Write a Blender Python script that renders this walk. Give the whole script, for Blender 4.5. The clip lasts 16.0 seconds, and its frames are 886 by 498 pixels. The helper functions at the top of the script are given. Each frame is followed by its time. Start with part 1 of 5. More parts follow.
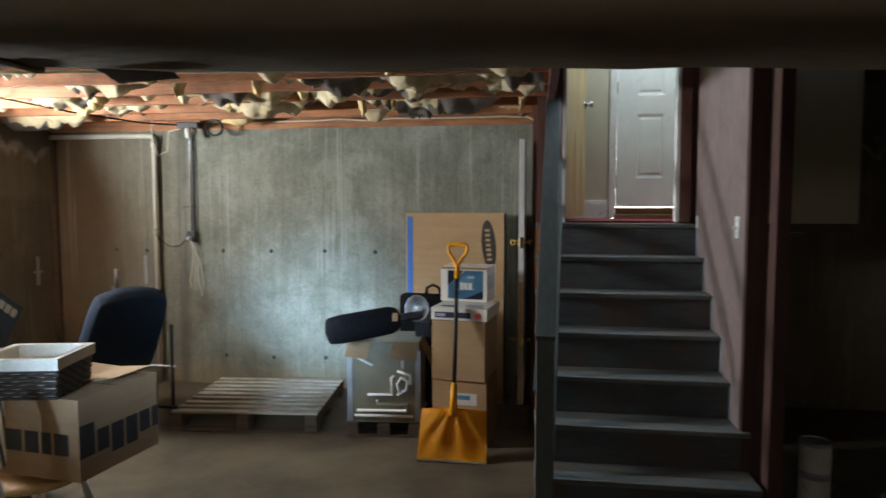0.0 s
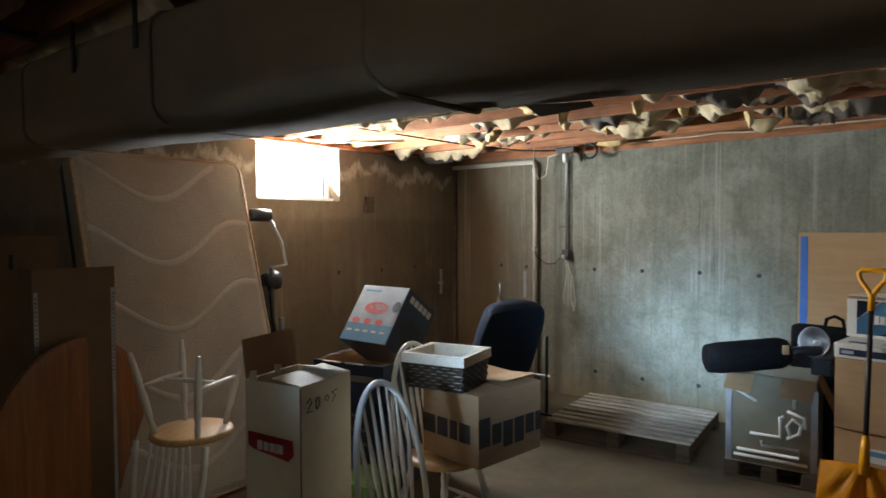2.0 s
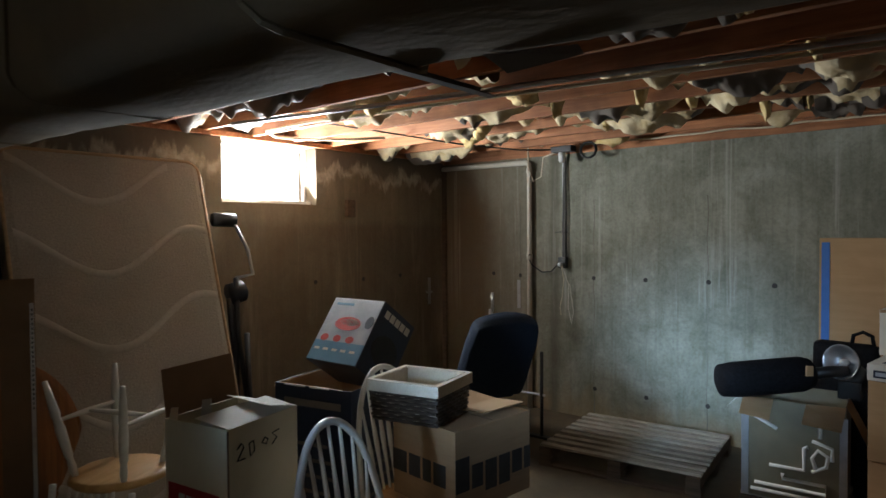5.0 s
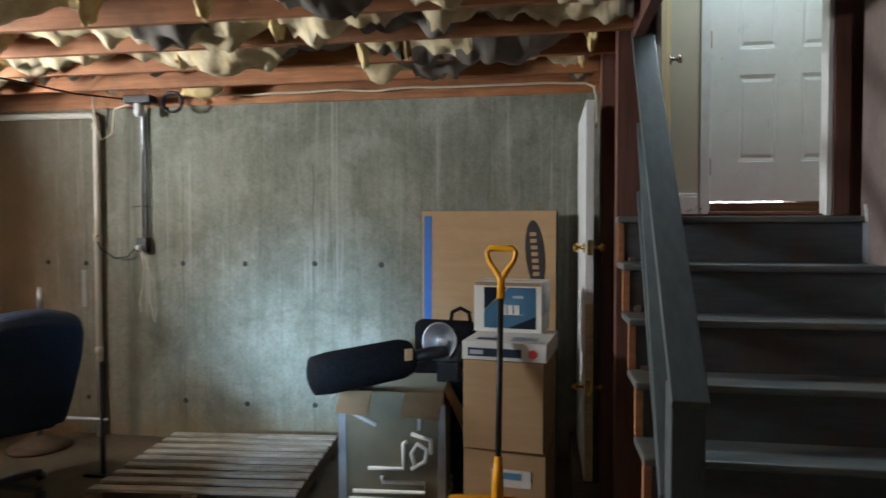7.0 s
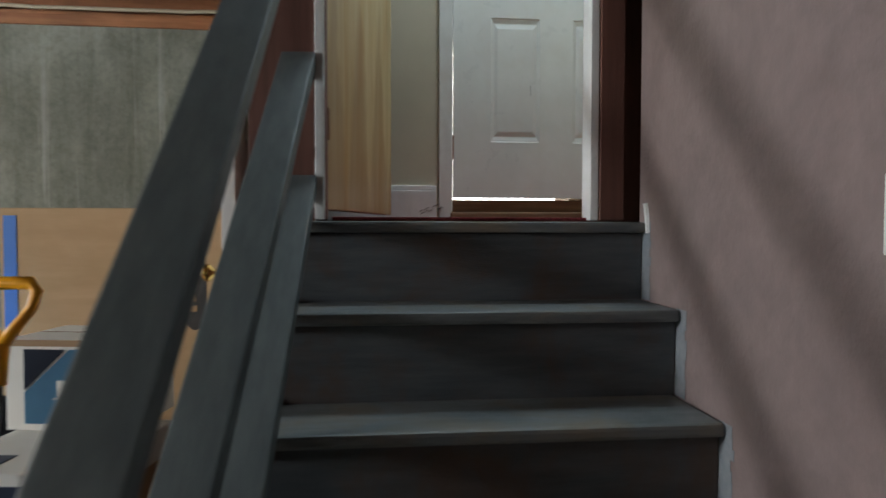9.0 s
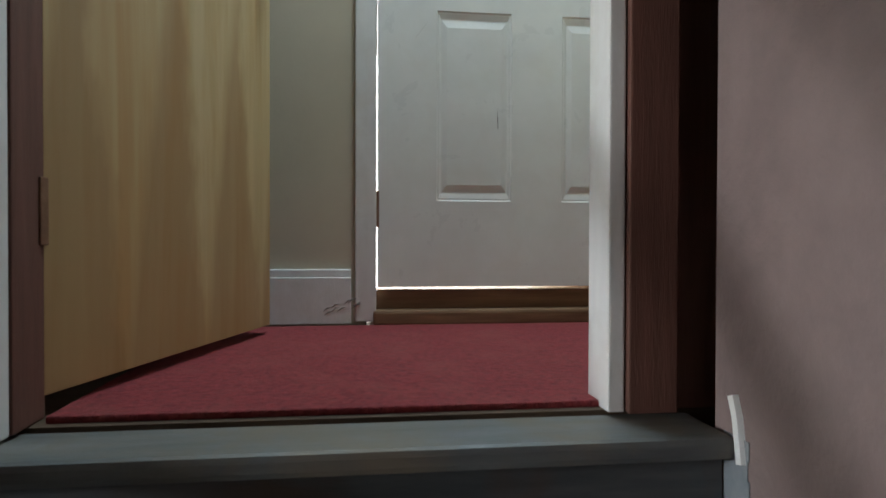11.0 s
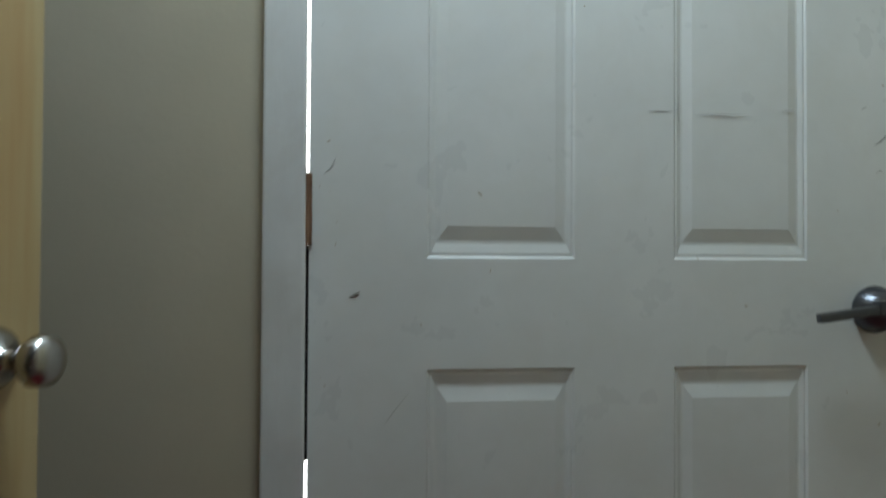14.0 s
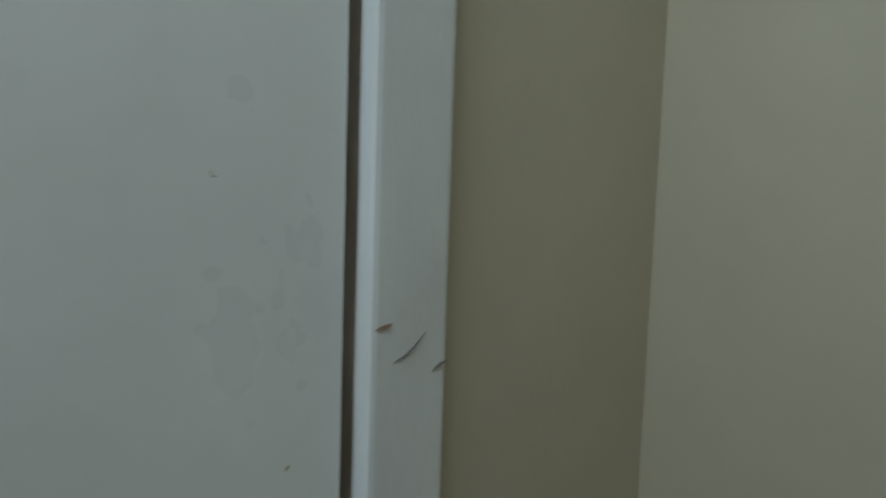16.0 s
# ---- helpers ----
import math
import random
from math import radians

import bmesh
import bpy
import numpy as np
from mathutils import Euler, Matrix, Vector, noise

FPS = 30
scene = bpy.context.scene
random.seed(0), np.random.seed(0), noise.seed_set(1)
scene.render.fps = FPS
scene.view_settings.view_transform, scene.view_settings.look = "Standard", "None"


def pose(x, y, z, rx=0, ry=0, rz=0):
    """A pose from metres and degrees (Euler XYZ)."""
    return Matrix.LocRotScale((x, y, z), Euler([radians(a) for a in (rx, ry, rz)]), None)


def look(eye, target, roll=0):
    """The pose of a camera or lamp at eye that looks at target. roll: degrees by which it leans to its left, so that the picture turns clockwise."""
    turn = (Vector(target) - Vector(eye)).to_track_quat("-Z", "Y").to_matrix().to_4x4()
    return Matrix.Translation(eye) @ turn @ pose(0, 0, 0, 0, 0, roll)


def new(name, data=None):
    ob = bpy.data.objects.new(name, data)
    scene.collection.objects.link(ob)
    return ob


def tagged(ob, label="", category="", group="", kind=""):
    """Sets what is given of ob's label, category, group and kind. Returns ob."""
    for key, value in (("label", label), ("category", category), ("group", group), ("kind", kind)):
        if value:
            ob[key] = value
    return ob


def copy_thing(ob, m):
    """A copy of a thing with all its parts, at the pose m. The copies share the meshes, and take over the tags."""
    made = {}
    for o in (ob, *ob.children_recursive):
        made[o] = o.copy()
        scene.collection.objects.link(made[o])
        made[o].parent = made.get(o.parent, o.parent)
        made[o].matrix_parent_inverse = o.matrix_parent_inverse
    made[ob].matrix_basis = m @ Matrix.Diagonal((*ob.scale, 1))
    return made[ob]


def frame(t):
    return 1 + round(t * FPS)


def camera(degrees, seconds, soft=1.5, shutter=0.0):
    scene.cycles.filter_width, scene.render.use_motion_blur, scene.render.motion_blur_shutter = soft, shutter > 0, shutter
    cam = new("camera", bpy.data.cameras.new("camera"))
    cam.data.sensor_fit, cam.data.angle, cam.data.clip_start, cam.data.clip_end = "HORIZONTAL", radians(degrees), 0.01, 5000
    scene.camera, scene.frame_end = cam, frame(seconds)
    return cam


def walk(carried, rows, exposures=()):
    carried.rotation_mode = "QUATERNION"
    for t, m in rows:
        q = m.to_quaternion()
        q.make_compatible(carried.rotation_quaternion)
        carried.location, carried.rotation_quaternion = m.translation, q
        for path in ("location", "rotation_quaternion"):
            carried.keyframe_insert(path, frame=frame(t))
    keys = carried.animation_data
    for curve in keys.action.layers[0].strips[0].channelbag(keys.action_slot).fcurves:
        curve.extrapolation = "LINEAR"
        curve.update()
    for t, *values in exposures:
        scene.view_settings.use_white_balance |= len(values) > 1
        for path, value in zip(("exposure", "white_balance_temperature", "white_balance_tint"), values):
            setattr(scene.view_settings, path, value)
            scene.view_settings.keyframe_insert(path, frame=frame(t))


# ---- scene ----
cam = camera(69.5, 16.0, soft=1.5, shutter=0.3)

EXPOSURE = [(0, 0.35), (0.7, 0.3), (1.5, 0.2), (2.5, -0.05), (3.2, -0.1), (5.3, -0.72), (5.6, -0.72), (6.0, -0.55), (6.5, -0.05), (7.0, 0.12), (8, 0.1), (9, 0.2), (9.5, 0.25), (10.2, 0.3), (12.3, 0.1), (13.0, -0.1), (13.5, -0.4), (14.5, -1.1), (15, -1.4), (15.5, -1.4), (16, -1.4)]
PATH = [
    (0, (-0.672, -5.592, 1.719), (-0.958, -3.617, 1.585), 0.0),
    (0.5, (-0.675, -5.531, 1.664), (-1.274, -3.626, 1.56), 0.1),
    (1, (-0.702, -5.558, 1.698), (-1.532, -3.741, 1.598), 0.0),
    (1.5, (-0.765, -5.649, 1.726), (-1.832, -3.959, 1.637), -0.1),
    (2, (-0.762, -5.649, 1.72), (-2.039, -4.111, 1.65), -0.3),
    (2.5, (-0.761, -5.671, 1.722), (-2.114, -4.199, 1.663), -0.3),
    (3, (-0.768, -5.696, 1.705), (-2.138, -4.241, 1.649), -0.2),
    (3.2, (-0.768, -5.69, 1.694), (-2.133, -4.232, 1.64), -0.2),
    (5.3, (-1.025, -5.096, 1.719), (-2.253, -3.518, 1.667), -0.5),
    (5.5, (-1.061, -5.037, 1.701), (-2.195, -3.391, 1.651), -0.1),
    (6, (-1.108, -4.822, 1.652), (-1.992, -3.029, 1.61), -0.2),
    (6.5, (-1.06, -4.478, 1.561), (-1.648, -2.566, 1.52), -0.1),
    (7, (-1.017, -4.183, 1.528), (-1.328, -2.208, 1.473), -0.0),
    (7.5, (-0.891, -3.86, 1.544), (-0.971, -1.863, 1.467), 0.0),
    (8, (-0.638, -3.47, 1.577), (-0.564, -1.473, 1.494), -0.1),
    (8.5, (-0.513, -3.1, 1.604), (-0.371, -1.106, 1.527), 0.0),
    (9, (-0.315, -2.74, 1.581), (-0.117, -0.751, 1.517), 0.1),
    (9.5, (-0.139, -2.389, 1.635), (0.104, -0.405, 1.569), 0.3),
    (10, (-0.118, -2.05, 1.753), (0.144, -0.068, 1.687), 0.7),
    (10.2, (-0.111, -1.972, 1.77), (0.174, 0.008, 1.763), 0.0),
    (12.3, (0.058, -1.495, 2.11), (0.25, 0.5, 2.05), 0.5),
    (12.5, (0.06, -1.425, 2.168), (0.253, 0.567, 2.118), 0.5),
    (13, (-0.02, -1.266, 2.252), (0.18, 0.724, 2.282), 0.5),
    (13.5, (0.04, -1.097, 2.408), (0.208, 0.896, 2.468), 0.5),
    (14, (0.10, -0.898, 2.641), (0.292, 1.092, 2.675), 0.3),
    (14.5, (0.209, -0.739, 2.825), (0.49, 1.242, 2.835), -0.2),
    (15, (0.409, -0.511, 2.878), (0.982, 1.405, 2.827), -0.7),
    (15.5, (0.582, -0.399, 3.05), (1.513, 1.351, 2.779), -0.4),
    (16, (0.685, -0.262, 3.047), (2.139, 1.1, 2.876), 1.9),
]
walk(cam, [(t, look(eye, target, roll)) for t, eye, target, roll in PATH], EXPOSURE)

# ---- light ----
world = bpy.data.worlds.new("world")
scene.world = world
world.use_nodes = True
wn = world.node_tree
sky = wn.nodes.new("ShaderNodeTexSky")
sky.sky_type, sky.sun_disc, sky.sun_elevation, sky.sun_rotation = "NISHITA", False, radians(48), radians(250)
wn.links.new(sky.outputs[0], wn.nodes["Background"].inputs[0])
wn.nodes["Background"].inputs[1].default_value = 0.1


def area_light(name, m, sx, sy, watts, colour):
    data = bpy.data.lights.new(name, "AREA")
    data.shape, data.size, data.size_y, data.energy, data.color = "RECTANGLE", sx, sy, watts, colour
    ob = new(name, data)
    ob.matrix_world = m
    return ob


# daylight in the window openings: the seen one (sky, and sunlit ground at its sill), an unseen one behind the walker;
# the hall lamp has no opening
area_light("window_daylight", look((-5.47, -2.055, 2.20), (-4.2, -2.35, 2.27)), 0.86, 0.40, 105, (0.87, 0.95, 1.0))
area_light("window_ground_light", look((-5.50, -2.055, 2.02), (-5.0, -2.15, 2.6)), 0.86, 0.12, 125, (0.96, 0.98, 1.0))
rear = area_light("rear_window_daylight", look((-1.6, -8.3, 2.12), (-2.65, 0.1, 0.72)), 0.9, 0.4, 8.5, (0.45, 0.70, 1.0))
rear.data.spread = radians(13)
# added lamp under the closed hall ceiling, in place of an unseen source
area_light("hall_added_light", look((0.14, -0.34, 3.95), (0.42, -0.02, 2.2)), 0.7, 0.3, 26, (0.69, 0.88, 1.0))

# ---- materials ----
def ramp(nt, fac, stops):
    n = nt.nodes.new("ShaderNodeValToRGB")
    e = n.color_ramp.elements
    while len(e) < len(stops):
        e.new(0.5)
    for el, (p, c) in zip(e, stops):
        el.position, el.color = p, (*c, 1)
    nt.links.new(fac, n.inputs[0])
    return n.outputs[0]


def coords(nt, scale=(1, 1, 1), object_space=True):
    tc = nt.nodes.new("ShaderNodeTexCoord")
    mp = nt.nodes.new("ShaderNodeMapping")
    mp.inputs["Scale"].default_value = scale
    nt.links.new(tc.outputs["Object" if object_space else "Generated"], mp.inputs[0])
    return mp.outputs[0]


def noise_tex(nt, vec, scale, detail=4, rough=0.55, distort=0.0):
    n = nt.nodes.new("ShaderNodeTexNoise")
    n.inputs["Scale"].default_value, n.inputs["Detail"].default_value = scale, detail
    n.inputs["Roughness"].default_value, n.inputs["Distortion"].default_value = rough, distort
    nt.links.new(vec, n.inputs["Vector"])
    return n.outputs[0]


def mix(nt, fac, a, b, kind="MIX"):
    n = nt.nodes.new("ShaderNodeMix")
    n.data_type, n.blend_type = "RGBA", kind
    for sock, v in ((n.inputs[0], fac), (n.inputs[6], a), (n.inputs[7], b)):
        if isinstance(v, (int, float)):
            sock.default_value = v
        elif isinstance(v, tuple):
            sock.default_value = (*v, 1)
        else:
            nt.links.new(v, sock)
    return n.outputs[2]


def math_node(nt, op, a, b=0.0, clamp=False):
    n = nt.nodes.new("ShaderNodeMath")
    n.operation, n.use_clamp = op, clamp
    for sock, v in zip(n.inputs, (a, b)):
        if isinstance(v, (int, float)):
            sock.default_value = v
        else:
            nt.links.new(v, sock)
    return n.outputs[0]


def surface(name, dark, light, scale=8.0, stretch=(1, 1, 1), rough=0.7, metal=0.0, bump=0.15, stain=None, stain_scale=1.2, stain_amount=0.5, fine=60.0, stain_stretch=(1, 1, 1), gloss=0.5):
    """A material of two tones in grain, with larger stains and a fine relief."""
    m = bpy.data.materials.new(name)
    m.use_nodes = True
    nt = m.node_tree
    b = nt.nodes["Principled BSDF"]
    v = coords(nt, stretch)
    g = noise_tex(nt, v, scale, 6, 0.6)
    col = ramp(nt, g, ((0.3, dark), (0.7, light)))
    v2 = coords(nt, stain_stretch)
    s = noise_tex(nt, v2, stain_scale, 4, 0.65, 0.4)
    if stain:
        col = mix(nt, math_node(nt, "MULTIPLY", ramp(nt, s, ((0.45, (0, 0, 0)), (0.68, (1, 1, 1)))), stain_amount), col, stain)
    nt.links.new(col, b.inputs["Base Color"])
    r = ramp(nt, s, ((0.3, (max(rough - 0.12, 0.05),) * 3), (0.7, (min(rough + 0.1, 1.0),) * 3)))
    nt.links.new(r, b.inputs["Roughness"])
    b.inputs["Metallic"].default_value = metal
    b.inputs["Specular IOR Level"].default_value = gloss
    if bump:
        f = noise_tex(nt, v, fine, 3, 0.6)
        h = math_node(nt, "ADD", f, g)
        bp = nt.nodes.new("ShaderNodeBump")
        bp.inputs["Strength"].default_value, bp.inputs["Distance"].default_value = bump, 0.004
        nt.links.new(h, bp.inputs["Height"])
        nt.links.new(bp.outputs[0], b.inputs["Normal"])
    return m


def concrete_wall(name, brown):
    """Poured concrete: form marks, vertical runs, mottling; brown: how rusty and damp it is."""
    m = bpy.data.materials.new(name)
    m.use_nodes = True
    nt = m.node_tree
    b = nt.nodes["Principled BSDF"]
    base = ramp(nt, noise_tex(nt, coords(nt), 1.6, 8, 0.68, 0.5), ((0.28, (0.13, 0.13, 0.10)), (0.5, (0.215, 0.218, 0.172)), (0.72, (0.31, 0.315, 0.265))))
    if brown:
        base = mix(nt, 0.8, base, (0.62, 0.50, 0.38), "MULTIPLY")
    pores = ramp(nt, noise_tex(nt, coords(nt), 42, 5, 0.7), ((0.3, (0.55, 0.55, 0.55)), (0.6, (1.1, 1.1, 1.1))))
    col = mix(nt, 0.45, base, pores, "MULTIPLY")
    blot = ramp(nt, noise_tex(nt, coords(nt, (1, 1, 0.7)), 7, 6, 0.72, 0.9), ((0.34, (0.68, 0.66, 0.58)), (0.5, (1, 1, 1)), (0.7, (1.22, 1.22, 1.2))))
    col = mix(nt, 0.55, col, blot, "MULTIPLY")
    runs = noise_tex(nt, coords(nt, (8, 8, 0.4)), 1.6, 6, 0.68, 0.4)
    col = mix(nt, 0.55, col, ramp(nt, runs, ((0.32, (0.62, 0.60, 0.55)), (0.5, (1, 1, 1)), (0.68, (1.15, 1.15, 1.13)))), "MULTIPLY")
    # wash of lime and damp from the top, brown tide lower down, broken by noise
    tc = nt.nodes.new("ShaderNodeTexCoord")
    sep = nt.nodes.new("ShaderNodeSeparateXYZ")
    nt.links.new(tc.outputs["Object"], sep.inputs[0])
    wob = noise_tex(nt, coords(nt, (3, 3, 1)), 1.1, 5, 0.6, 0.8)
    if brown:
        # pour line across the wall: darker, damper concrete below it
        line = math_node(nt, "ADD", sep.outputs["Z"], math_node(nt, "MULTIPLY", wob, 0.07))
        above = ramp(nt, math_node(nt, "DIVIDE", line, 3.0), ((0.600, (0, 0, 0)), (0.625, (1, 1, 1))))
        col = mix(nt, math_node(nt, "MULTIPLY", math_node(nt, "SUBTRACT", 1.0, above), brown), col, (0.135, 0.092, 0.06))
        col = mix(nt, math_node(nt, "MULTIPLY", above, brown * 0.7), col, (0.23, 0.17, 0.115))
        streak = ramp(nt, noise_tex(nt, coords(nt, (6, 6, 0.5)), 1.5, 6, 0.68, 0.4), ((0.52, (0, 0, 0)), (0.72, (1, 1, 1))))
        col = mix(nt, math_node(nt, "MULTIPLY", streak, 0.45), col, (0.34, 0.27, 0.195))
        # dark seep under the sill, edged by a scalloped crust of lime
        scal = noise_tex(nt, coords(nt, (2.2, 2.2, 0.9)), 1.5, 6, 0.62, 0.9)
        seep = math_node(nt, "DIVIDE", math_node(nt, "ADD", sep.outputs["Z"], math_node(nt, "MULTIPLY", scal, 0.75)), 4.0)
        dark = ramp(nt, seep, ((0.66, (0, 0, 0)), (0.672, (1, 1, 1))))
        col = mix(nt, math_node(nt, "MULTIPLY", dark, 0.6), col, (0.115, 0.095, 0.075))
        lime = ramp(nt, seep, ((0.638, (0, 0, 0)), (0.650, (1, 1, 1)), (0.664, (0.85, 0.85, 0.85)), (0.674, (0, 0, 0))))
        crust = ramp(nt, noise_tex(nt, coords(nt), 9, 6, 0.7), ((0.35, (0.15, 0.15, 0.15)), (0.6, (1, 1, 1))))
        col = mix(nt, math_node(nt, "MULTIPLY", math_node(nt, "MULTIPLY", lime, crust), 0.75), col, (0.52, 0.48, 0.39))
    else:
        low = ramp(nt, math_node(nt, "ADD", sep.outputs["Z"], math_node(nt, "MULTIPLY", wob, 0.5)), ((0.28, (1, 1, 1)), (0.52, (0, 0, 0))))
        col = mix(nt, math_node(nt, "MULTIPLY", low, 0.45), col, (0.33, 0.22, 0.10))
        # browner and darker towards the west corner
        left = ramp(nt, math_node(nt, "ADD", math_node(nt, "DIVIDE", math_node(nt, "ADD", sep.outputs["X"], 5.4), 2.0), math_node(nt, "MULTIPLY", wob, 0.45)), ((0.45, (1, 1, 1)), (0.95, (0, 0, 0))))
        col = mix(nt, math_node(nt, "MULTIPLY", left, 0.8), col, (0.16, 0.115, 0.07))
        # narrow dark band beside the conduit
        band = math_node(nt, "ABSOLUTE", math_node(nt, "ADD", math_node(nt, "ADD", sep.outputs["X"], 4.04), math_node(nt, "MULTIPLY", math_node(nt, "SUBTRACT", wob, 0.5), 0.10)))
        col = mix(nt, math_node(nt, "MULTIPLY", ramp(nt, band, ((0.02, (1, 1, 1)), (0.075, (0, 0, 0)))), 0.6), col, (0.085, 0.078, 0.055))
        drip = math_node(nt, "MULTIPLY", ramp(nt, noise_tex(nt, coords(nt, (11, 11, 0.25)), 1.3, 5, 0.65, 0.3), ((0.57, (0, 0, 0)), (0.66, (1, 1, 1)))), ramp(nt, math_node(nt, "ADD", sep.outputs["Z"], math_node(nt, "MULTIPLY", wob, -0.9)), ((1.35 / 3, (0, 0, 0)), (2.1 / 3, (1, 1, 1)))))
        col = mix(nt, math_node(nt, "MULTIPLY", drip, 0.3), col, (0.58, 0.57, 0.52))
    nt.links.new(col, b.inputs["Base Color"])
    b.inputs["Roughness"].default_value = 0.9
    bp = nt.nodes.new("ShaderNodeBump")
    bp.inputs["Strength"].default_value, bp.inputs["Distance"].default_value = 0.35, 0.006
    nt.links.new(math_node(nt, "ADD", noise_tex(nt, coords(nt), 35, 5, 0.7), runs), bp.inputs["Height"])
    nt.links.new(bp.outputs[0], b.inputs["Normal"])
    return m


def glow(name, colour, strength):
    m = bpy.data.materials.new(name)
    m.use_nodes = True
    nt = m.node_tree
    nt.nodes.clear()
    e, o = nt.nodes.new("ShaderNodeEmission"), nt.nodes.new("ShaderNodeOutputMaterial")
    e.inputs[0].default_value, e.inputs[1].default_value = (*colour, 1), strength
    nt.links.new(e.outputs[0], o.inputs[0])
    return m


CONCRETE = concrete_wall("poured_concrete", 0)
CONCRETE_BROWN = concrete_wall("damp_brown_concrete", 0.55)
FLOOR = surface("concrete_floor", (0.065, 0.048, 0.03), (0.12, 0.09, 0.056), 3, rough=0.75, bump=0.25, stain=(0.20, 0.155, 0.095), stain_scale=1.6, stain_amount=0.5, fine=45)
JOIST = surface("red_brown_lumber", (0.30, 0.105, 0.038), (0.50, 0.21, 0.085), 5, (0.6, 8, 8), 0.7, bump=0.3, stain=(0.12, 0.06, 0.035), stain_scale=2)
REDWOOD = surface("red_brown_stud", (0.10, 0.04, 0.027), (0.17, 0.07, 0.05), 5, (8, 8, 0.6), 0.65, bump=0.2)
SUBFLOOR = surface("dark_subfloor", (0.05, 0.03, 0.018), (0.1, 0.06, 0.035), 3, (0.7, 4, 1), 0.85)
BATT = surface("glass_wool", (0.60, 0.45, 0.22), (0.84, 0.73, 0.50), 9, rough=0.95, bump=1.0, stain=(0.36, 0.30, 0.22), stain_scale=3, stain_amount=0.6, fine=40)
BATT_YELLOW = surface("yellow_glass_wool", (0.60, 0.40, 0.14), (0.80, 0.66, 0.36), 16, rough=0.95, bump=1.0, fine=50)
PAPER = surface("kraft_facing", (0.12, 0.1, 0.085), (0.2, 0.17, 0.14), 3, rough=0.7, bump=0.4)
DUCT = surface("dull_duct_wrap", (0.19, 0.145, 0.09), (0.25, 0.19, 0.12), 2.5, (0.5, 1, 1), 0.88, bump=0.45, stain=(0.13, 0.115, 0.09), fine=40, gloss=0.15)
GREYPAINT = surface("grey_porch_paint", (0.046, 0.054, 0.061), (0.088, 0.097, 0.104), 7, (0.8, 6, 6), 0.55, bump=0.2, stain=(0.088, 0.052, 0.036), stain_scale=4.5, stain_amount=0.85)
# stair grey lightened: light on the tread tops is in the colour; stain is wear
TREAD = surface("worn_lit_grey_tread", (0.085, 0.096, 0.10), (0.155, 0.165, 0.165), 7, (0.8, 6, 6), 0.5, bump=0.2, stain=(0.17, 0.135, 0.095), stain_scale=6, stain_amount=0.8)
SEAM = surface("dark_form_seam", (0.13, 0.125, 0.10), (0.2, 0.19, 0.155), 9, rough=0.9, bump=0.2)
# REDWOOD at half brightness; the end post's shade is in this colour
DIMRED = surface("dimmed_red_stud", (0.05, 0.02, 0.015), (0.085, 0.035, 0.027), 5, (8, 8, 0.6), 0.7, bump=0.2)
RAILPAINT = surface("grey_rail_paint", (0.072, 0.086, 0.088), (0.112, 0.128, 0.127), 7, (6, 0.8, 2), 0.5, bump=0.2)
RAWWOOD = surface("raw_pine", (0.42, 0.28, 0.16), (0.6, 0.43, 0.27), 6, (1, 8, 8), 0.7, bump=0.2)
PINK = surface("dusty_pink_plaster", (0.205, 0.150, 0.140), (0.25, 0.183, 0.17), 14, rough=0.7, bump=0.6, stain=(0.16, 0.114, 0.105), stain_scale=3.5, stain_amount=0.5, fine=55)
WHITE = surface("white_door_paint", (0.72, 0.73, 0.71), (0.8, 0.81, 0.79), 5, rough=0.35, bump=0.05, stain=(0.66, 0.63, 0.55), stain_scale=9, stain_amount=0.18, fine=25)
TRIM = surface("white_trim_paint", (0.7, 0.71, 0.7), (0.78, 0.79, 0.78), 6, (4, 4, 1), 0.4, bump=0.08, stain=(0.5, 0.44, 0.36), stain_scale=7, stain_amount=0.25)
BEIGE = surface("cream_wall_paint", (0.50, 0.45, 0.335), (0.56, 0.505, 0.385), 4, rough=0.6, bump=0.1, fine=80)
CARPET = surface("red_carpet", (0.14, 0.012, 0.018), (0.30, 0.035, 0.04), 90, rough=1.0, bump=1.0, stain=(0.3, 0.1, 0.08), stain_scale=9, stain_amount=0.3, fine=200)
SILL = surface("worn_wood_sill", (0.13, 0.065, 0.03), (0.26, 0.15, 0.08), 6, (0.7, 9, 9), 0.6, bump=0.2)
CARD = surface("brown_cardboard", (0.40, 0.25, 0.125), (0.46, 0.295, 0.155), 4, (1, 1, 6), 0.8, bump=0.08, stain=(0.34, 0.205, 0.1), stain_amount=0.4)
DARKCARD = surface("dark_cardboard", (0.16, 0.095, 0.05), (0.21, 0.13, 0.07), 4, rough=0.8, bump=0.1)
WHITECARD = surface("white_card", (0.66, 0.64, 0.58), (0.74, 0.72, 0.67), 4, rough=0.65, bump=0.05)
CREAMCARD = surface("cream_card", (0.70, 0.62, 0.44), (0.78, 0.70, 0.52), 4, rough=0.7, bump=0.06, stain=(0.55, 0.47, 0.31))
PAINTEDGE = surface("grey_blue_paint_smear", (0.17, 0.19, 0.21), (0.26, 0.27, 0.28), 25, rough=0.6, bump=0.2)
PALLETWOOD = surface("weathered_pallet_wood", (0.34, 0.30, 0.245), (0.58, 0.53, 0.455), 6, (0.6, 9, 9), 0.85, bump=0.4, stain=(0.18, 0.14, 0.1), stain_scale=3)
DARKWOOD = surface("dark_brown_wood", (0.07, 0.05, 0.035), (0.13, 0.09, 0.06), 6, (0.7, 6, 6), 0.85, bump=0.3)
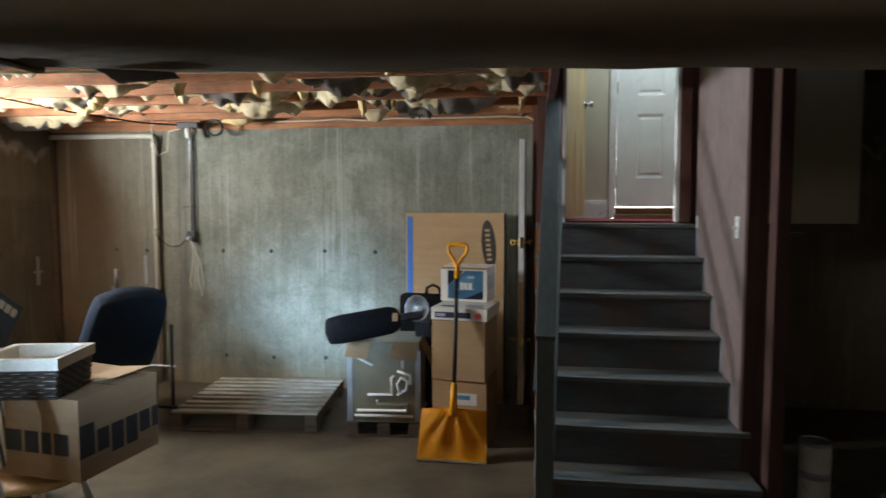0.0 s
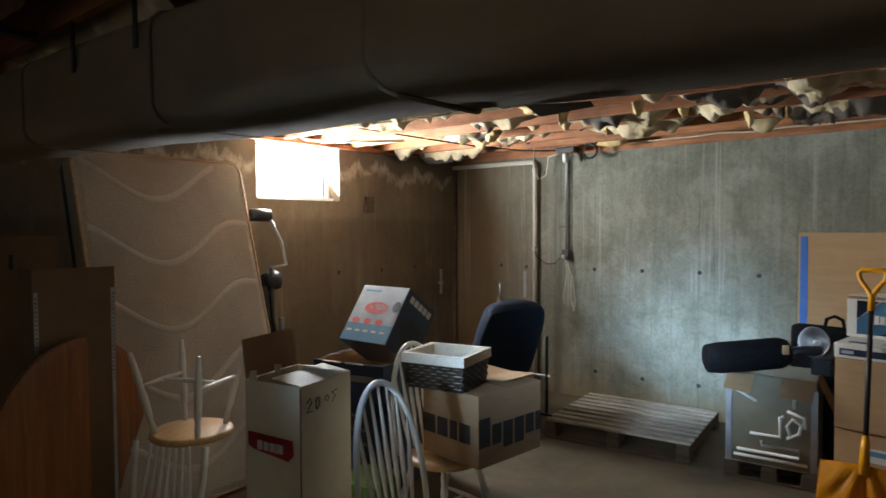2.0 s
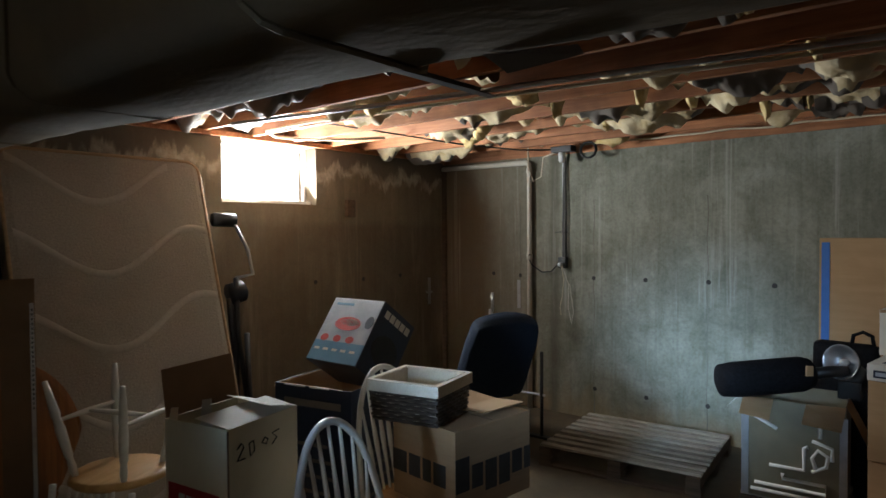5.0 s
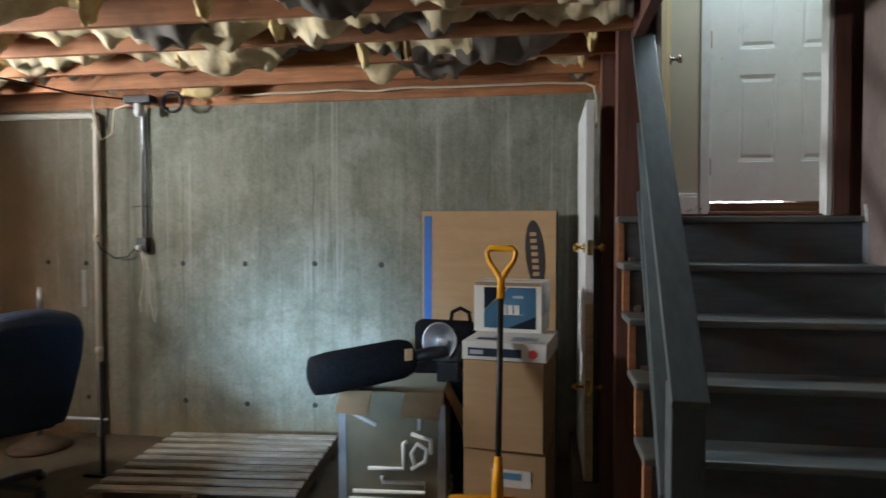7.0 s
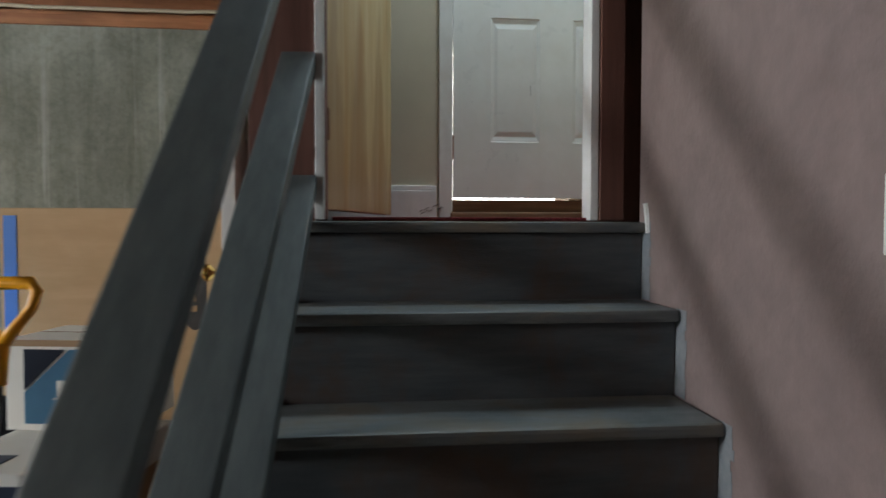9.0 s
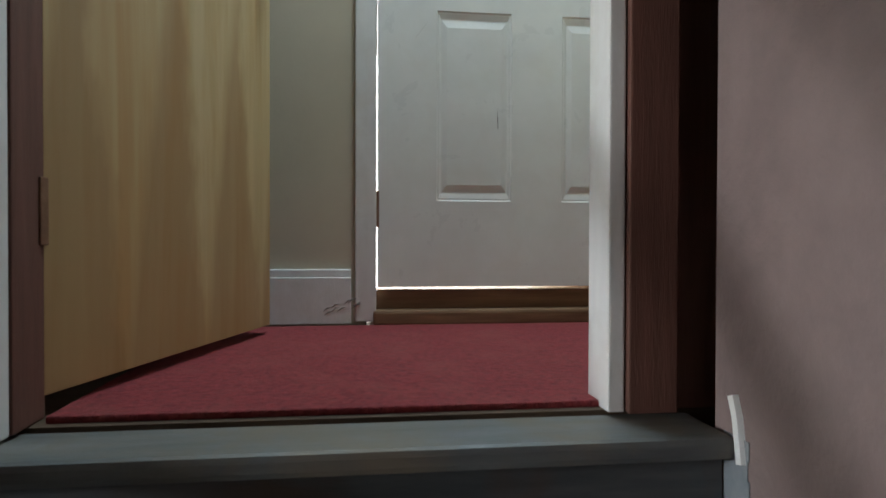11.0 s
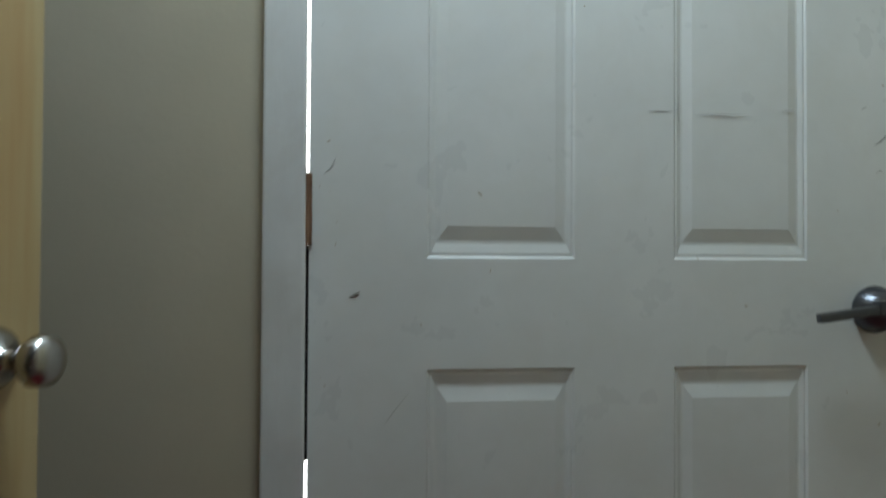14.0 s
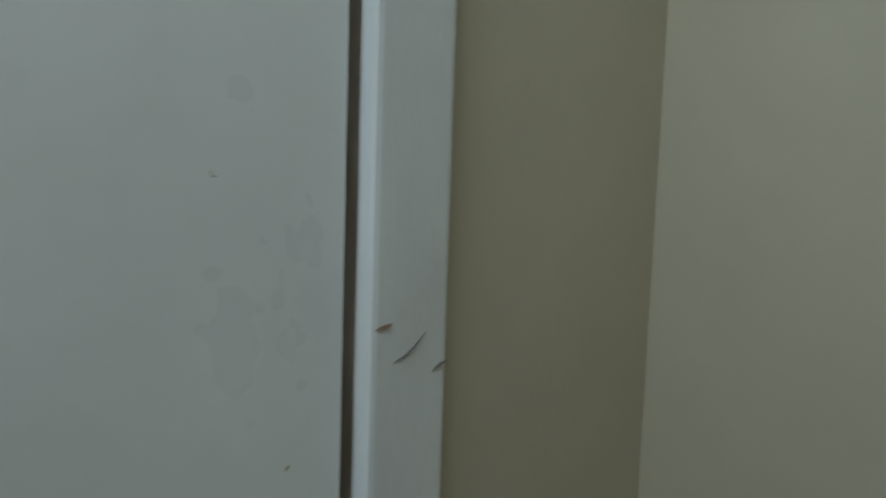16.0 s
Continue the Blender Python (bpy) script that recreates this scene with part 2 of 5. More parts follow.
BLACK = surface("black_plastic", (0.008, 0.008, 0.009), (0.016, 0.016, 0.017), 8, rough=0.5, bump=0.1)
BLACKCLOTH = surface("black_nylon", (0.006, 0.006, 0.007), (0.013, 0.013, 0.015), 60, rough=0.8, bump=0.5, gloss=0.05)
NAVY = surface("navy_upholstery", (0.010, 0.018, 0.034), (0.024, 0.038, 0.065), 120, rough=0.85, bump=0.6, gloss=0.2, stain=(0.035, 0.055, 0.09), stain_amount=0.4)
ORANGE = surface("yellow_orange_plastic", (0.86, 0.36, 0.008), (0.95, 0.45, 0.012), 4, rough=0.4, bump=0.05, stain=(0.7, 0.28, 0.03), stain_scale=4)
STEEL = surface("grey_metal", (0.35, 0.36, 0.38), (0.5, 0.51, 0.53), 8, rough=0.4, metal=0.9, bump=0.05)
CHROME = surface("satin_nickel", (0.42, 0.4, 0.37), (0.55, 0.53, 0.5), 8, rough=0.28, metal=1.0, bump=0.0)
BRASS = surface("polished_brass", (0.75, 0.5, 0.14), (0.85, 0.6, 0.2), 8, rough=0.22, metal=1.0, bump=0.0)
RUST = surface("rusty_steel", (0.18, 0.09, 0.05), (0.3, 0.17, 0.1), 30, rough=0.8, metal=0.3, bump=0.4)
PVC = surface("dirty_white_pipe", (0.58, 0.55, 0.47), (0.68, 0.65, 0.57), 5, rough=0.5, bump=0.05, stain=(0.42, 0.36, 0.27))
CHAIRWHITE = surface("white_chair_paint", (0.66, 0.66, 0.63), (0.75, 0.75, 0.72), 6, rough=0.4, bump=0.1, stain=(0.55, 0.5, 0.42), stain_scale=6)
SEATWOOD = surface("honey_pine", (0.46, 0.27, 0.10), (0.6, 0.38, 0.17), 5, (7, 0.8, 7), 0.4, bump=0.15)
TABLEWOOD = surface("orange_oak", (0.20, 0.075, 0.022), (0.37, 0.155, 0.046), 4, (9, 0.7, 9), 0.35, bump=0.12, stain=(0.13, 0.05, 0.018), stain_scale=1.4, stain_amount=0.6, stain_stretch=(9, 0.6, 9))
MAPLE = surface("yellow_birch_veneer", (0.46, 0.345, 0.17), (0.56, 0.43, 0.225), 3, (7, 7, 0.5), 0.42, bump=0.06, stain=(0.43, 0.245, 0.085), stain_scale=1.1, stain_amount=0.75, stain_stretch=(9, 9, 0.9))
TICKING = surface("beige_mattress_ticking", (0.42, 0.375, 0.315), (0.56, 0.51, 0.445), 85, rough=0.95, bump=0.9, stain=(0.34, 0.3, 0.25), stain_scale=1.5)
QUILT = surface("pale_quilt_band", (0.55, 0.51, 0.45), (0.62, 0.58, 0.52), 40, rough=0.9, bump=0.5)
BLUE = surface("blue_tape", (0.03, 0.13, 0.42), (0.05, 0.17, 0.5), 6, rough=0.6, bump=0.1)
BLUEPRINT = surface("blue_print", (0.07, 0.22, 0.38), (0.12, 0.3, 0.47), 3, rough=0.5, bump=0.0)
NAVYPRINT = surface("navy_print", (0.01, 0.018, 0.04), (0.02, 0.03, 0.06), 3, rough=0.45, bump=0.0)
INK = surface("black_ink", (0.02, 0.018, 0.017), (0.035, 0.03, 0.027), 20, rough=0.7, bump=0.0)
REDPRINT = surface("red_print", (0.5, 0.03, 0.03), (0.6, 0.05, 0.045), 6, rough=0.55, bump=0.0)
GREENPRINT = surface("green_print", (0.12, 0.28, 0.05), (0.2, 0.4, 0.08), 6, rough=0.55, bump=0.0)
WICKER = surface("dark_wicker", (0.02, 0.014, 0.01), (0.06, 0.04, 0.028), 25, rough=0.6, bump=0.6)
LINEN = surface("cream_liner", (0.58, 0.52, 0.42), (0.68, 0.62, 0.52), 90, rough=0.95, bump=0.4)
CABLE = surface("cream_cable", (0.55, 0.48, 0.34), (0.66, 0.58, 0.43), 5, rough=0.5, bump=0.0)
PLEX = surface("tan_moulded_panel", (0.16, 0.135, 0.085), (0.22, 0.19, 0.12), 5, rough=0.45, bump=0.15)
OUTSIDE = glow("bright_daylight", (1.0, 0.99, 0.97), 7.0)
DARKSTEEL = surface("tarnished_steel", (0.10, 0.105, 0.12), (0.17, 0.175, 0.19), 8, rough=0.33, metal=0.9, bump=0.05)
FLECK = surface("brown_fleck", (0.34, 0.24, 0.14), (0.48, 0.38, 0.26), 40, rough=0.8, bump=0.0)
PALEPRINT = surface("pale_blue_print", (0.40, 0.45, 0.53), (0.52, 0.56, 0.62), 12, rough=0.5, bump=0.0, stain=(0.30, 0.33, 0.42), stain_scale=9, stain_amount=0.6)
# CARD darkened: shade on the lettered carton is put into this colour
MIDCARD = surface("dimmed_brown_cardboard", (0.27, 0.165, 0.085), (0.33, 0.205, 0.11), 4, (1, 1, 6), 0.8, bump=0.1, stain=(0.22, 0.13, 0.065), stain_amount=0.5)


def flame_grain(m):
    """Pointed darker cathedral grain rising from the foot of a veneered door."""
    nt = m.node_tree
    b = nt.nodes["Principled BSDF"]
    old = b.inputs["Base Color"].links[0].from_socket
    sep = nt.nodes.new("ShaderNodeSeparateXYZ")
    nt.links.new(coords(nt), sep.inputs[0])
    wob = math_node(nt, "SUBTRACT", noise_tex(nt, coords(nt, (3, 3, 1.2)), 2.2, 4, 0.6), 0.5)
    x = math_node(nt, "ADD", math_node(nt, "ADD", sep.outputs["X"], math_node(nt, "MULTIPLY", wob, 0.12)), 0.07)
    peak = math_node(nt, "MULTIPLY", math_node(nt, "PINGPONG", x, 0.125), 6.0)
    h = math_node(nt, "ADD", math_node(nt, "SUBTRACT", sep.outputs["Z"], peak), math_node(nt, "ADD", math_node(nt, "MULTIPLY", wob, 0.5), 0.1))
    fac = ramp(nt, h, ((0.0, (1, 1, 1)), (0.03, (0.85, 0.85, 0.85)), (0.22, (0, 0, 0))))
    nt.links.new(mix(nt, math_node(nt, "MULTIPLY", fac, 0.6), old, (0.30, 0.165, 0.06)), b.inputs["Base Color"])


flame_grain(MAPLE)

# ---- helpers for meshes ----
def link(name, bm, material, parent=None, label="", m=None, smooth=False):
    me = bpy.data.meshes.new(name)
    bmesh.ops.recalc_face_normals(bm, faces=bm.faces)
    bm.to_mesh(me)
    bm.free()
    mats = material if isinstance(material, (list, tuple)) else [material]
    for mt in mats:
        me.materials.append(mt)
    if smooth:
        for p in me.polygons:
            p.use_smooth = True
    ob = new(name, me)
    if parent is not None:
        ob.parent = parent
    if m is not None:
        ob.matrix_local = m
    if label:
        ob["label"] = label
    return ob


def part(name, bm, material, parent, label="", smooth=False):
    return link(name, bm, material, parent, label, None, smooth)


def thing(name, m, label, category, group=""):
    ob = new(name)
    ob.empty_display_size = 0.1
    ob.matrix_world = m
    return tagged(ob, label, category, group)


def structure(name, bm, material, label, category):
    return tagged(link(name, bm, material), label, category, kind="structure")


def box(bm, x0, x1, y0, y1, z0, z1, bevel=0.0, m=None, index=0):
    r = bmesh.ops.create_cube(bm, size=1.0)
    vs = r["verts"]
    for v in vs:
        v.co = Vector(((x0 + x1) / 2 + v.co.x * (x1 - x0), (y0 + y1) / 2 + v.co.y * (y1 - y0), (z0 + z1) / 2 + v.co.z * (z1 - z0)))
    fs = {f for v in vs for f in v.link_faces}
    if bevel:
        es = list({e for v in vs for e in v.link_edges})
        r = bmesh.ops.bevel(bm, geom=es, offset=bevel, segments=2, affect="EDGES", profile=0.6)
        fs = set(r["faces"]) | {f for f in fs if f.is_valid}
        vs = list({v for f in fs for v in f.verts})
    if index:
        for f in fs:
            f.material_index = index
    if m is not None:
        bmesh.ops.transform(bm, matrix=m, verts=vs)
    return vs


def cube(x0, x1, y0, y1, z0, z1, bevel=0.0, m=None):
    bm = bmesh.new()
    box(bm, x0, x1, y0, y1, z0, z1, bevel, m)
    return bm


def bar(bm, p, q, w, h, bevel=0.004, roll=0.0):
    """A board from p to q, w wide and h high in its own cross-section."""
    p, q = Vector(p), Vector(q)
    d = q - p
    rot = d.to_track_quat("Y", "Z").to_matrix().to_4x4()
    return box(bm, -w / 2, w / 2, 0, d.length, -h / 2, h / 2, bevel, Matrix.Translation(p) @ rot @ Matrix.Rotation(roll, 4, "Y"))


def tube(bm, pts, r, n=8, closed=False):
    """A round rod along points; r is one radius or one a point."""
    pts = [Vector(p) for p in pts]
    rs = r if isinstance(r, (list, tuple)) else [r] * len(pts)
    rings, up = [], None
    for i, p in enumerate(pts):
        a, b = pts[max(i - 1, 0)], pts[min(i + 1, len(pts) - 1)]
        t = (b - a).normalized()
        if up is None:
            up = t.orthogonal().normalized()
        up = (up - t * up.dot(t)).normalized()
        s = t.cross(up)
        rings.append([bm.verts.new(p + (up * math.cos(k * math.tau / n) + s * math.sin(k * math.tau / n)) * rs[i]) for k in range(n)])
    for a, b in zip(rings, rings[1:]):
        for k in range(n):
            bm.faces.new((a[k], a[(k + 1) % n], b[(k + 1) % n], b[k]))
    if not closed:
        bm.faces.new(rings[0][::-1])
        bm.faces.new(rings[-1])
    return bm


def lathe(bm, profile, n=16, m=None):
    """A turned shape about z from (radius, height) pairs."""
    rings = []
    for r, z in profile:
        rings.append([bm.verts.new((r * math.cos(k * math.tau / n), r * math.sin(k * math.tau / n), z)) for k in range(n)])
    for a, b in zip(rings, rings[1:]):
        for k in range(n):
            bm.faces.new((a[k], a[(k + 1) % n], b[(k + 1) % n], b[k]))
    bm.faces.new(rings[0][::-1])
    bm.faces.new(rings[-1])
    if m is not None:
        bmesh.ops.transform(bm, matrix=m, verts=[v for g in rings for v in g])
    return bm


def lettering(name, text, size, m, material, parent, depth=0.001, bold=0.0):
    """Words in the built-in font as a thin mesh."""
    cu = bpy.data.curves.new(name, "FONT")
    cu.body, cu.size, cu.extrude, cu.offset, cu.align_x, cu.align_y = text, size, depth, bold, "CENTER", "CENTER"
    ob = bpy.data.objects.new(name, cu)
    dg = bpy.context.evaluated_depsgraph_get()
    scene.collection.objects.link(ob)
    dg.update()
    me = bpy.data.meshes.new_from_object(ob.evaluated_get(dg))
    bpy.data.objects.remove(ob)
    me.materials.clear()
    me.materials.append(material)
    out = new(name, me)
    out.parent = parent
    out.matrix_local = m
    return out


def open_box(w, d, h, thick=0.006):
    """A carton without a lid, as one folded sheet."""
    bm = bmesh.new()
    box(bm, -w / 2, w / 2, -d / 2, d / 2, 0, h)
    top = [f for f in bm.faces if f.calc_center_median().z > h - 1e-4]
    bmesh.ops.delete(bm, geom=top, context="FACES")
    bmesh.ops.recalc_face_normals(bm, faces=bm.faces)
    bmesh.ops.solidify(bm, geom=bm.faces[:], thickness=thick)
    return bm


def word_blocks(parent, widths, height, m, material, name="word_block"):
    """A brand's lettering as a row of plain blocks."""
    x = -sum(widths) / 2
    for k, w in enumerate(widths):
        h = height * (1.0 if k % 3 else 1.12)
        ob = part(name, cube(x + w * 0.08, x + w * 0.86, -h / 2, h / 2, 0, 0.0012), material, parent)
        ob.matrix_local = m
        x += w


# ---- structure: basement ----
XL, XR, YW, YB = -5.40, 3.2, 0.15, -8.6
WALLTOP, DECK = 2.44, 2.74
SX0, SX1 = -0.45, 0.42          # the stair, side to side
LAND = 1.60                     # the landing's height

structure("floor", cube(XL - 0.3, XR + 0.2, YB - 0.3, YW + 0.3, -0.15, 0), FLOOR, "stained tan concrete basement floor, worn pale in patches", "floor")


def wall_with_hole(name, axis, at, thick, a0, a1, z0, z1, hole, material, label):
    """A wall along one axis with one window hole (a, a, z, z)."""
    bm = bmesh.new()
    h0, h1, hz0, hz1 = hole
    for p in ((a0, h0, z0, z1), (h1, a1, z0, z1), (h0, h1, z0, hz0), (h0, h1, hz1, z1)):
        if p[1] - p[0] > 1e-4 and p[3] - p[2] > 1e-4:
            if axis == "y":
                box(bm, min(at, at + thick), max(at, at + thick), p[0], p[1], p[2], p[3])
            else:
                box(bm, p[0], p[1], min(at, at + thick), max(at, at + thick), p[2], p[3])
    return structure(name, bm, material, label, "wall")


# the far wall, with the drilled tie holes of its forms
bm = bmesh.new()
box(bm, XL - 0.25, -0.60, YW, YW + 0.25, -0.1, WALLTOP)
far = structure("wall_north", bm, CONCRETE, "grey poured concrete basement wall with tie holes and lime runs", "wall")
for x in (-4.75, -4.42, -3.63, -3.14, -2.63, -2.13):
    for z in (1.29, 0.28):
        bm = bmesh.new()
        lathe(bm, ((0.016, 0), (0.02, 0.003), (0.012, 0.006), (0.003, 0.004)), 10, pose(x + random.uniform(-0.012, 0.012), YW - 0.001, z + random.uniform(-0.01, 0.01), 90))
        part("tie_hole", bm, INK, far)
for x in (-4.42, -3.63, -2.63):
    bm = bmesh.new()
    pts = [(x + 0.006 * math.sin(k * 1.7), YW + 0.002, 0.05 + k * 0.115) for k in range(18)]
    tube(bm, pts, 0.005, 5)
    part("form_seam", bm, SEAM, far)

WEST_HOLES = (-0.55, -1.05, -1.62, -2.35)
WY0, WY1, WZ0, WZ1 = -2.51, -1.60, 1.965, 2.455
west = wall_with_hole("wall_west", "y", XL, -0.25, YB, YW, -0.1, 2.5, (WY0, WY1, WZ0, WZ1), CONCRETE_BROWN, "brown damp-stained concrete wall with a white lime line under the joists")
for y in WEST_HOLES:
    bm = bmesh.new()
    lathe(bm, ((0.016, 0), (0.02, 0.003), (0.012, 0.006), (0.003, 0.004)), 10, pose(XL + 0.001, y, 1.29 + random.uniform(-0.01, 0.01), 0, 90))
    part("tie_hole", bm, INK, west)
wall_with_hole("wall_south", "x", YB, -0.25, XL, XR, -0.1, DECK, (-2.15, -1.05, 1.88, 2.38), CONCRETE, "grey concrete wall behind the walk")
structure("wall_east", cube(XR, XR + 0.25, YB, YW + 0.25, -0.1, DECK), CONCRETE_BROWN, "dark concrete side wall of the basement", "wall")
structure("wall_north_east", cube(0.56, XR, YW, YW + 0.25, -0.1, DECK), CONCRETE_BROWN, "dark concrete wall beside the stair", "wall")

# dark strip down the wall corner
structure("corner_strip", cube(XL, XL + 0.045, YW - 0.04, YW, 0, 2.4, 0.006), DARKWOOD, "dark strip in the wall corner", "trim")

# windows: frame and pane, white daylight outside
def basement_window(name, m, w, h, label):
    win = new(name)
    win.matrix_world = m
    tagged(win, label, "window", kind="structure")
    for nm, a in (("window_sill", (-w / 2, w / 2, 0.0, 0.16, -h / 2, -h / 2 + 0.03)), ("window_frame", (-w / 2, w / 2, 0.06, 0.10, h / 2 - 0.025, h / 2)),
                  ("window_frame", (-w / 2, -w / 2 + 0.025, 0.06, 0.10, -h / 2 + 0.03, h / 2 - 0.025)), ("window_frame", (w / 2 - 0.025, w / 2, 0.06, 0.10, -h / 2 + 0.03, h / 2 - 0.025))):
        part(nm, cube(*a, 0.003), TRIM, win)
    return win


basement_window("window_1", pose(XL - 0.08, (WY0 + WY1) / 2, (WZ0 + WZ1) / 2, 0, 0, 90), WY1 - WY0, WZ1 - WZ0, "small high basement window, blown out by white daylight")
basement_window("window_2", pose(-1.6, YB - 0.08, 2.13, 0, 0, 180), 1.1, 0.5, "small high basement window in the rear wall")
for nm, a in (("backdrop_west", (-6.3, -6.28, -4.2, 0.6, 0.8, 4.0)), ("backdrop_south", (-5.0, -0.4, YB - 1.1, YB - 1.08, 0.8, 4.0)), ("backdrop_door", (-0.6, 1.6, 1.0, 1.02, 1.2, 4.2))):
    structure(nm, cube(*a), OUTSIDE, "bright plain daylight outside", "backdrop")

# ceiling: deck, joists on the sill plate, header at the stair
structure("ceiling", cube(XL - 0.25, SX0 - 0.1, YB - 0.25, YW + 0.25, DECK, DECK + 0.04), SUBFLOOR, "dark plank subfloor seen between the joists", "ceiling")
structure("ceiling_east", cube(SX1 + 0.1, XR + 0.25, YB - 0.25, -1.06, DECK, DECK + 0.04), SUBFLOOR, "dark plank subfloor over the east side", "ceiling")
structure("ceiling_north_east", cube(1.49, XR + 0.25, -1.06, YW + 0.25, DECK, DECK + 0.04), SUBFLOOR, "dark plank subfloor over the far east corner", "ceiling")
structure("wall_north_mid", cube(-0.60, 0.56, YW, YW + 0.25, -0.1, LAND - 0.1), CONCRETE_BROWN, "dark concrete wall behind the stair", "wall")
structure("ceiling_south", cube(SX0 - 0.1, SX1 + 0.1, YB - 0.25, -3.55, DECK, DECK + 0.04), SUBFLOOR, "dark plank subfloor in front of the stair", "ceiling")
deck = bpy.data.objects["ceiling"]
JOISTS = [-0.22 - 0.405 * k for k in range(21)]
for k, y in enumerate(JOISTS):
    x1 = SX0 - 0.14 if y > -3.5 else XR
    bm = bmesh.new()
    bar(bm, (XL - 0.1, y + random.uniform(-0.008, 0.008), 2.605), (x1, y + random.uniform(-0.008, 0.008), 2.605), 0.04, 0.235, 0.004)
    part("joist", bm, JOIST, deck, "red-brown rough lumber joist")
bm = bmesh.new()
box(bm, XL - 0.2, -0.60, YW - 0.015, YW + 0.12, WALLTOP, WALLTOP + 0.045, 0.004)
box(bm, XL - 0.2, -0.60, YW + 0.03, YW + 0.08, WALLTOP + 0.045, DECK, 0.004)
structure("sill_plate", bm, JOIST, "red-brown sill plate and rim board on the wall", "trim")
bm = bmesh.new()
box(bm, XL - 0.16, XL + 0.03, YB, YW - 0.02, 2.46, 2.50, 0.004)
box(bm, XL - 0.16, XL - 0.11, YB, YW - 0.02, 2.50, DECK, 0.004)
structure("sill_plate_west", bm, JOIST, "red-brown sill plate above the window wall", "trim")
structure("stair_header", cube(SX0 - 0.15, SX0 - 0.10, -3.50, YW, 2.45, DECK, 0.004), REDWOOD, "red-brown header board beside the stairwell", "trim")

# the wrapped duct across the ceiling, its wrap a little slack
DY0, DY1, DZB, DZT = -4.67, -4.25, 2.01, 2.37
bm = bmesh.new()
ring, r = [], 0.06
for cy, cz, a0 in ((DY1 - r, DZT - r, 0), (DY0 + r, DZT - r, 90), (DY0 + r, DZB + r, 180), (DY1 - r, DZB + r, 270)):
    ring += [(cy + r * math.cos(radians(a0 + k * 30)), cz + r * math.sin(radians(a0 + k * 30))) for k in range(4)]
loops = []
for i in range(87):
    x = XL + (XR - XL) * i / 86
    loops.append([bm.verts.new((x, y + 0.010 * noise.noise((x * 1.1, y * 5, 3.0)) + 0.006 * noise.noise((x * 4.0, z * 6, 1.0)), z + 0.012 * noise.noise((x * 1.3, z * 4, 8.0)) + 0.005 * noise.noise((x * 5.0, y * 7, 2.0)) - 0.03 * (x + 1.5))) for y, z in ring])
for p, q in zip(loops, loops[1:]):
    for j in range(len(ring)):
        k = (j + 1) % len(ring)
        bm.faces.new((p[j], p[k], q[k], q[j]))
bm.faces.new(loops[0])
bm.faces.new(list(reversed(loops[-1])))
duct = tagged(link("air_duct", bm, DUCT, smooth=True), "big dull grey-brown wrapped rectangular air duct under the joists", "air duct")
for x in (-3.9, -2.75, -1.78, 0.55):
    bm = bmesh.new()
    tube(bm, [(x + 0.02 * math.sin(k * 0.7), y + (0.003 if y > -4.46 else -0.003), z - 0.03 * (x + 1.5) + (0.002 if z > 2.19 else -0.002)) for k, (y, z) in enumerate(ring)], 0.007, 5, closed=True)
    part("seam", bm, DUCT, duct)
bm = bmesh.new()
vs = [bm.verts.new(c) for c in ((-1.60, -4.33, 2.012), (-1.44, -4.30, 2.005), (-1.45, -4.26, 2.0), (-1.59, -4.27, 1.99))]
bm.faces.new(vs)
bmesh.ops.solidify(bm, geom=bm.faces[:], thickness=0.004)
part("torn_wrap", bm, PAPER, duct)
for x in (-3.35, -2.85, -1.3):
    for y in (DY0 - 0.012, DY1 + 0.008):
        part("hanger_strap", cube(x - 0.014, x + 0.014, y, y + 0.004, 2.30, 2.70), BLACK, duct)

# ---- structure: stair ----
NOSE = [(-1.043 - 0.2095 * k, LAND - 0.2165 * k) for k in range(7)]
stair = new("stair")
tagged(stair, "steep stair of worn grey-painted boards", "stair", kind="structure")
for k, (y, z) in enumerate(NOSE):
    yb = NOSE[k - 1][0] + 0.03 if k else -0.93
    lw = -0.668
    x1 = SX1 - 0.003 if y > -2.0 else SX1 + 0.05
    bm = cube(lw, x1, y, yb + 0.012, z - 0.03, z, 0.009)
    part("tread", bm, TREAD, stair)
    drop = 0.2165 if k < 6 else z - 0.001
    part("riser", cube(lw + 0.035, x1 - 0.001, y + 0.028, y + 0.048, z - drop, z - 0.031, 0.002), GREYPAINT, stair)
    part("riser_end", cube(lw + 0.004, lw + 0.034, y + 0.022, y + 0.062, z - drop, z - 0.031, 0.003), JOIST, stair, "bare red-brown board end")
bm = bmesh.new()
bar(bm, (lw + 0.07, NOSE[-1][0] + 0.16, 0.05), (lw + 0.07, -0.96, LAND - 0.26), 0.035, 0.2)
part("stringer", bm, DARKWOOD, stair)

# pink wall on the stair's side, with its end post
pink = structure("wall_stair", cube(SX1, SX1 + 0.10, -2.04, -0.99, -0.05, 4.1), PINK, "dusty pink painted stair wall", "wall")
structure("wall_end_board", cube(SX1 + 0.004, SX1 + 0.104, -2.065, -2.042, 0, DECK, 0.003), DIMRED, "dark board closing the stair wall", "trim")
# darkened copy of the stud wood puts the post in shade
structure("wall_end_post", cube(SX1 + 0.08, SX1 + 0.15, -2.25, -2.15, 0, DECK, 0.006), DIMRED, "red-brown post at the stair wall's end, shade in its colour", "post")
bm = bmesh.new()
tube(bm, [(SX1 - 0.002, y, z) for y, z in ((-1.035, LAND + 0.05), (-1.045, LAND + 0.025), (-1.055, LAND - 0.03))], 0.008, 6)
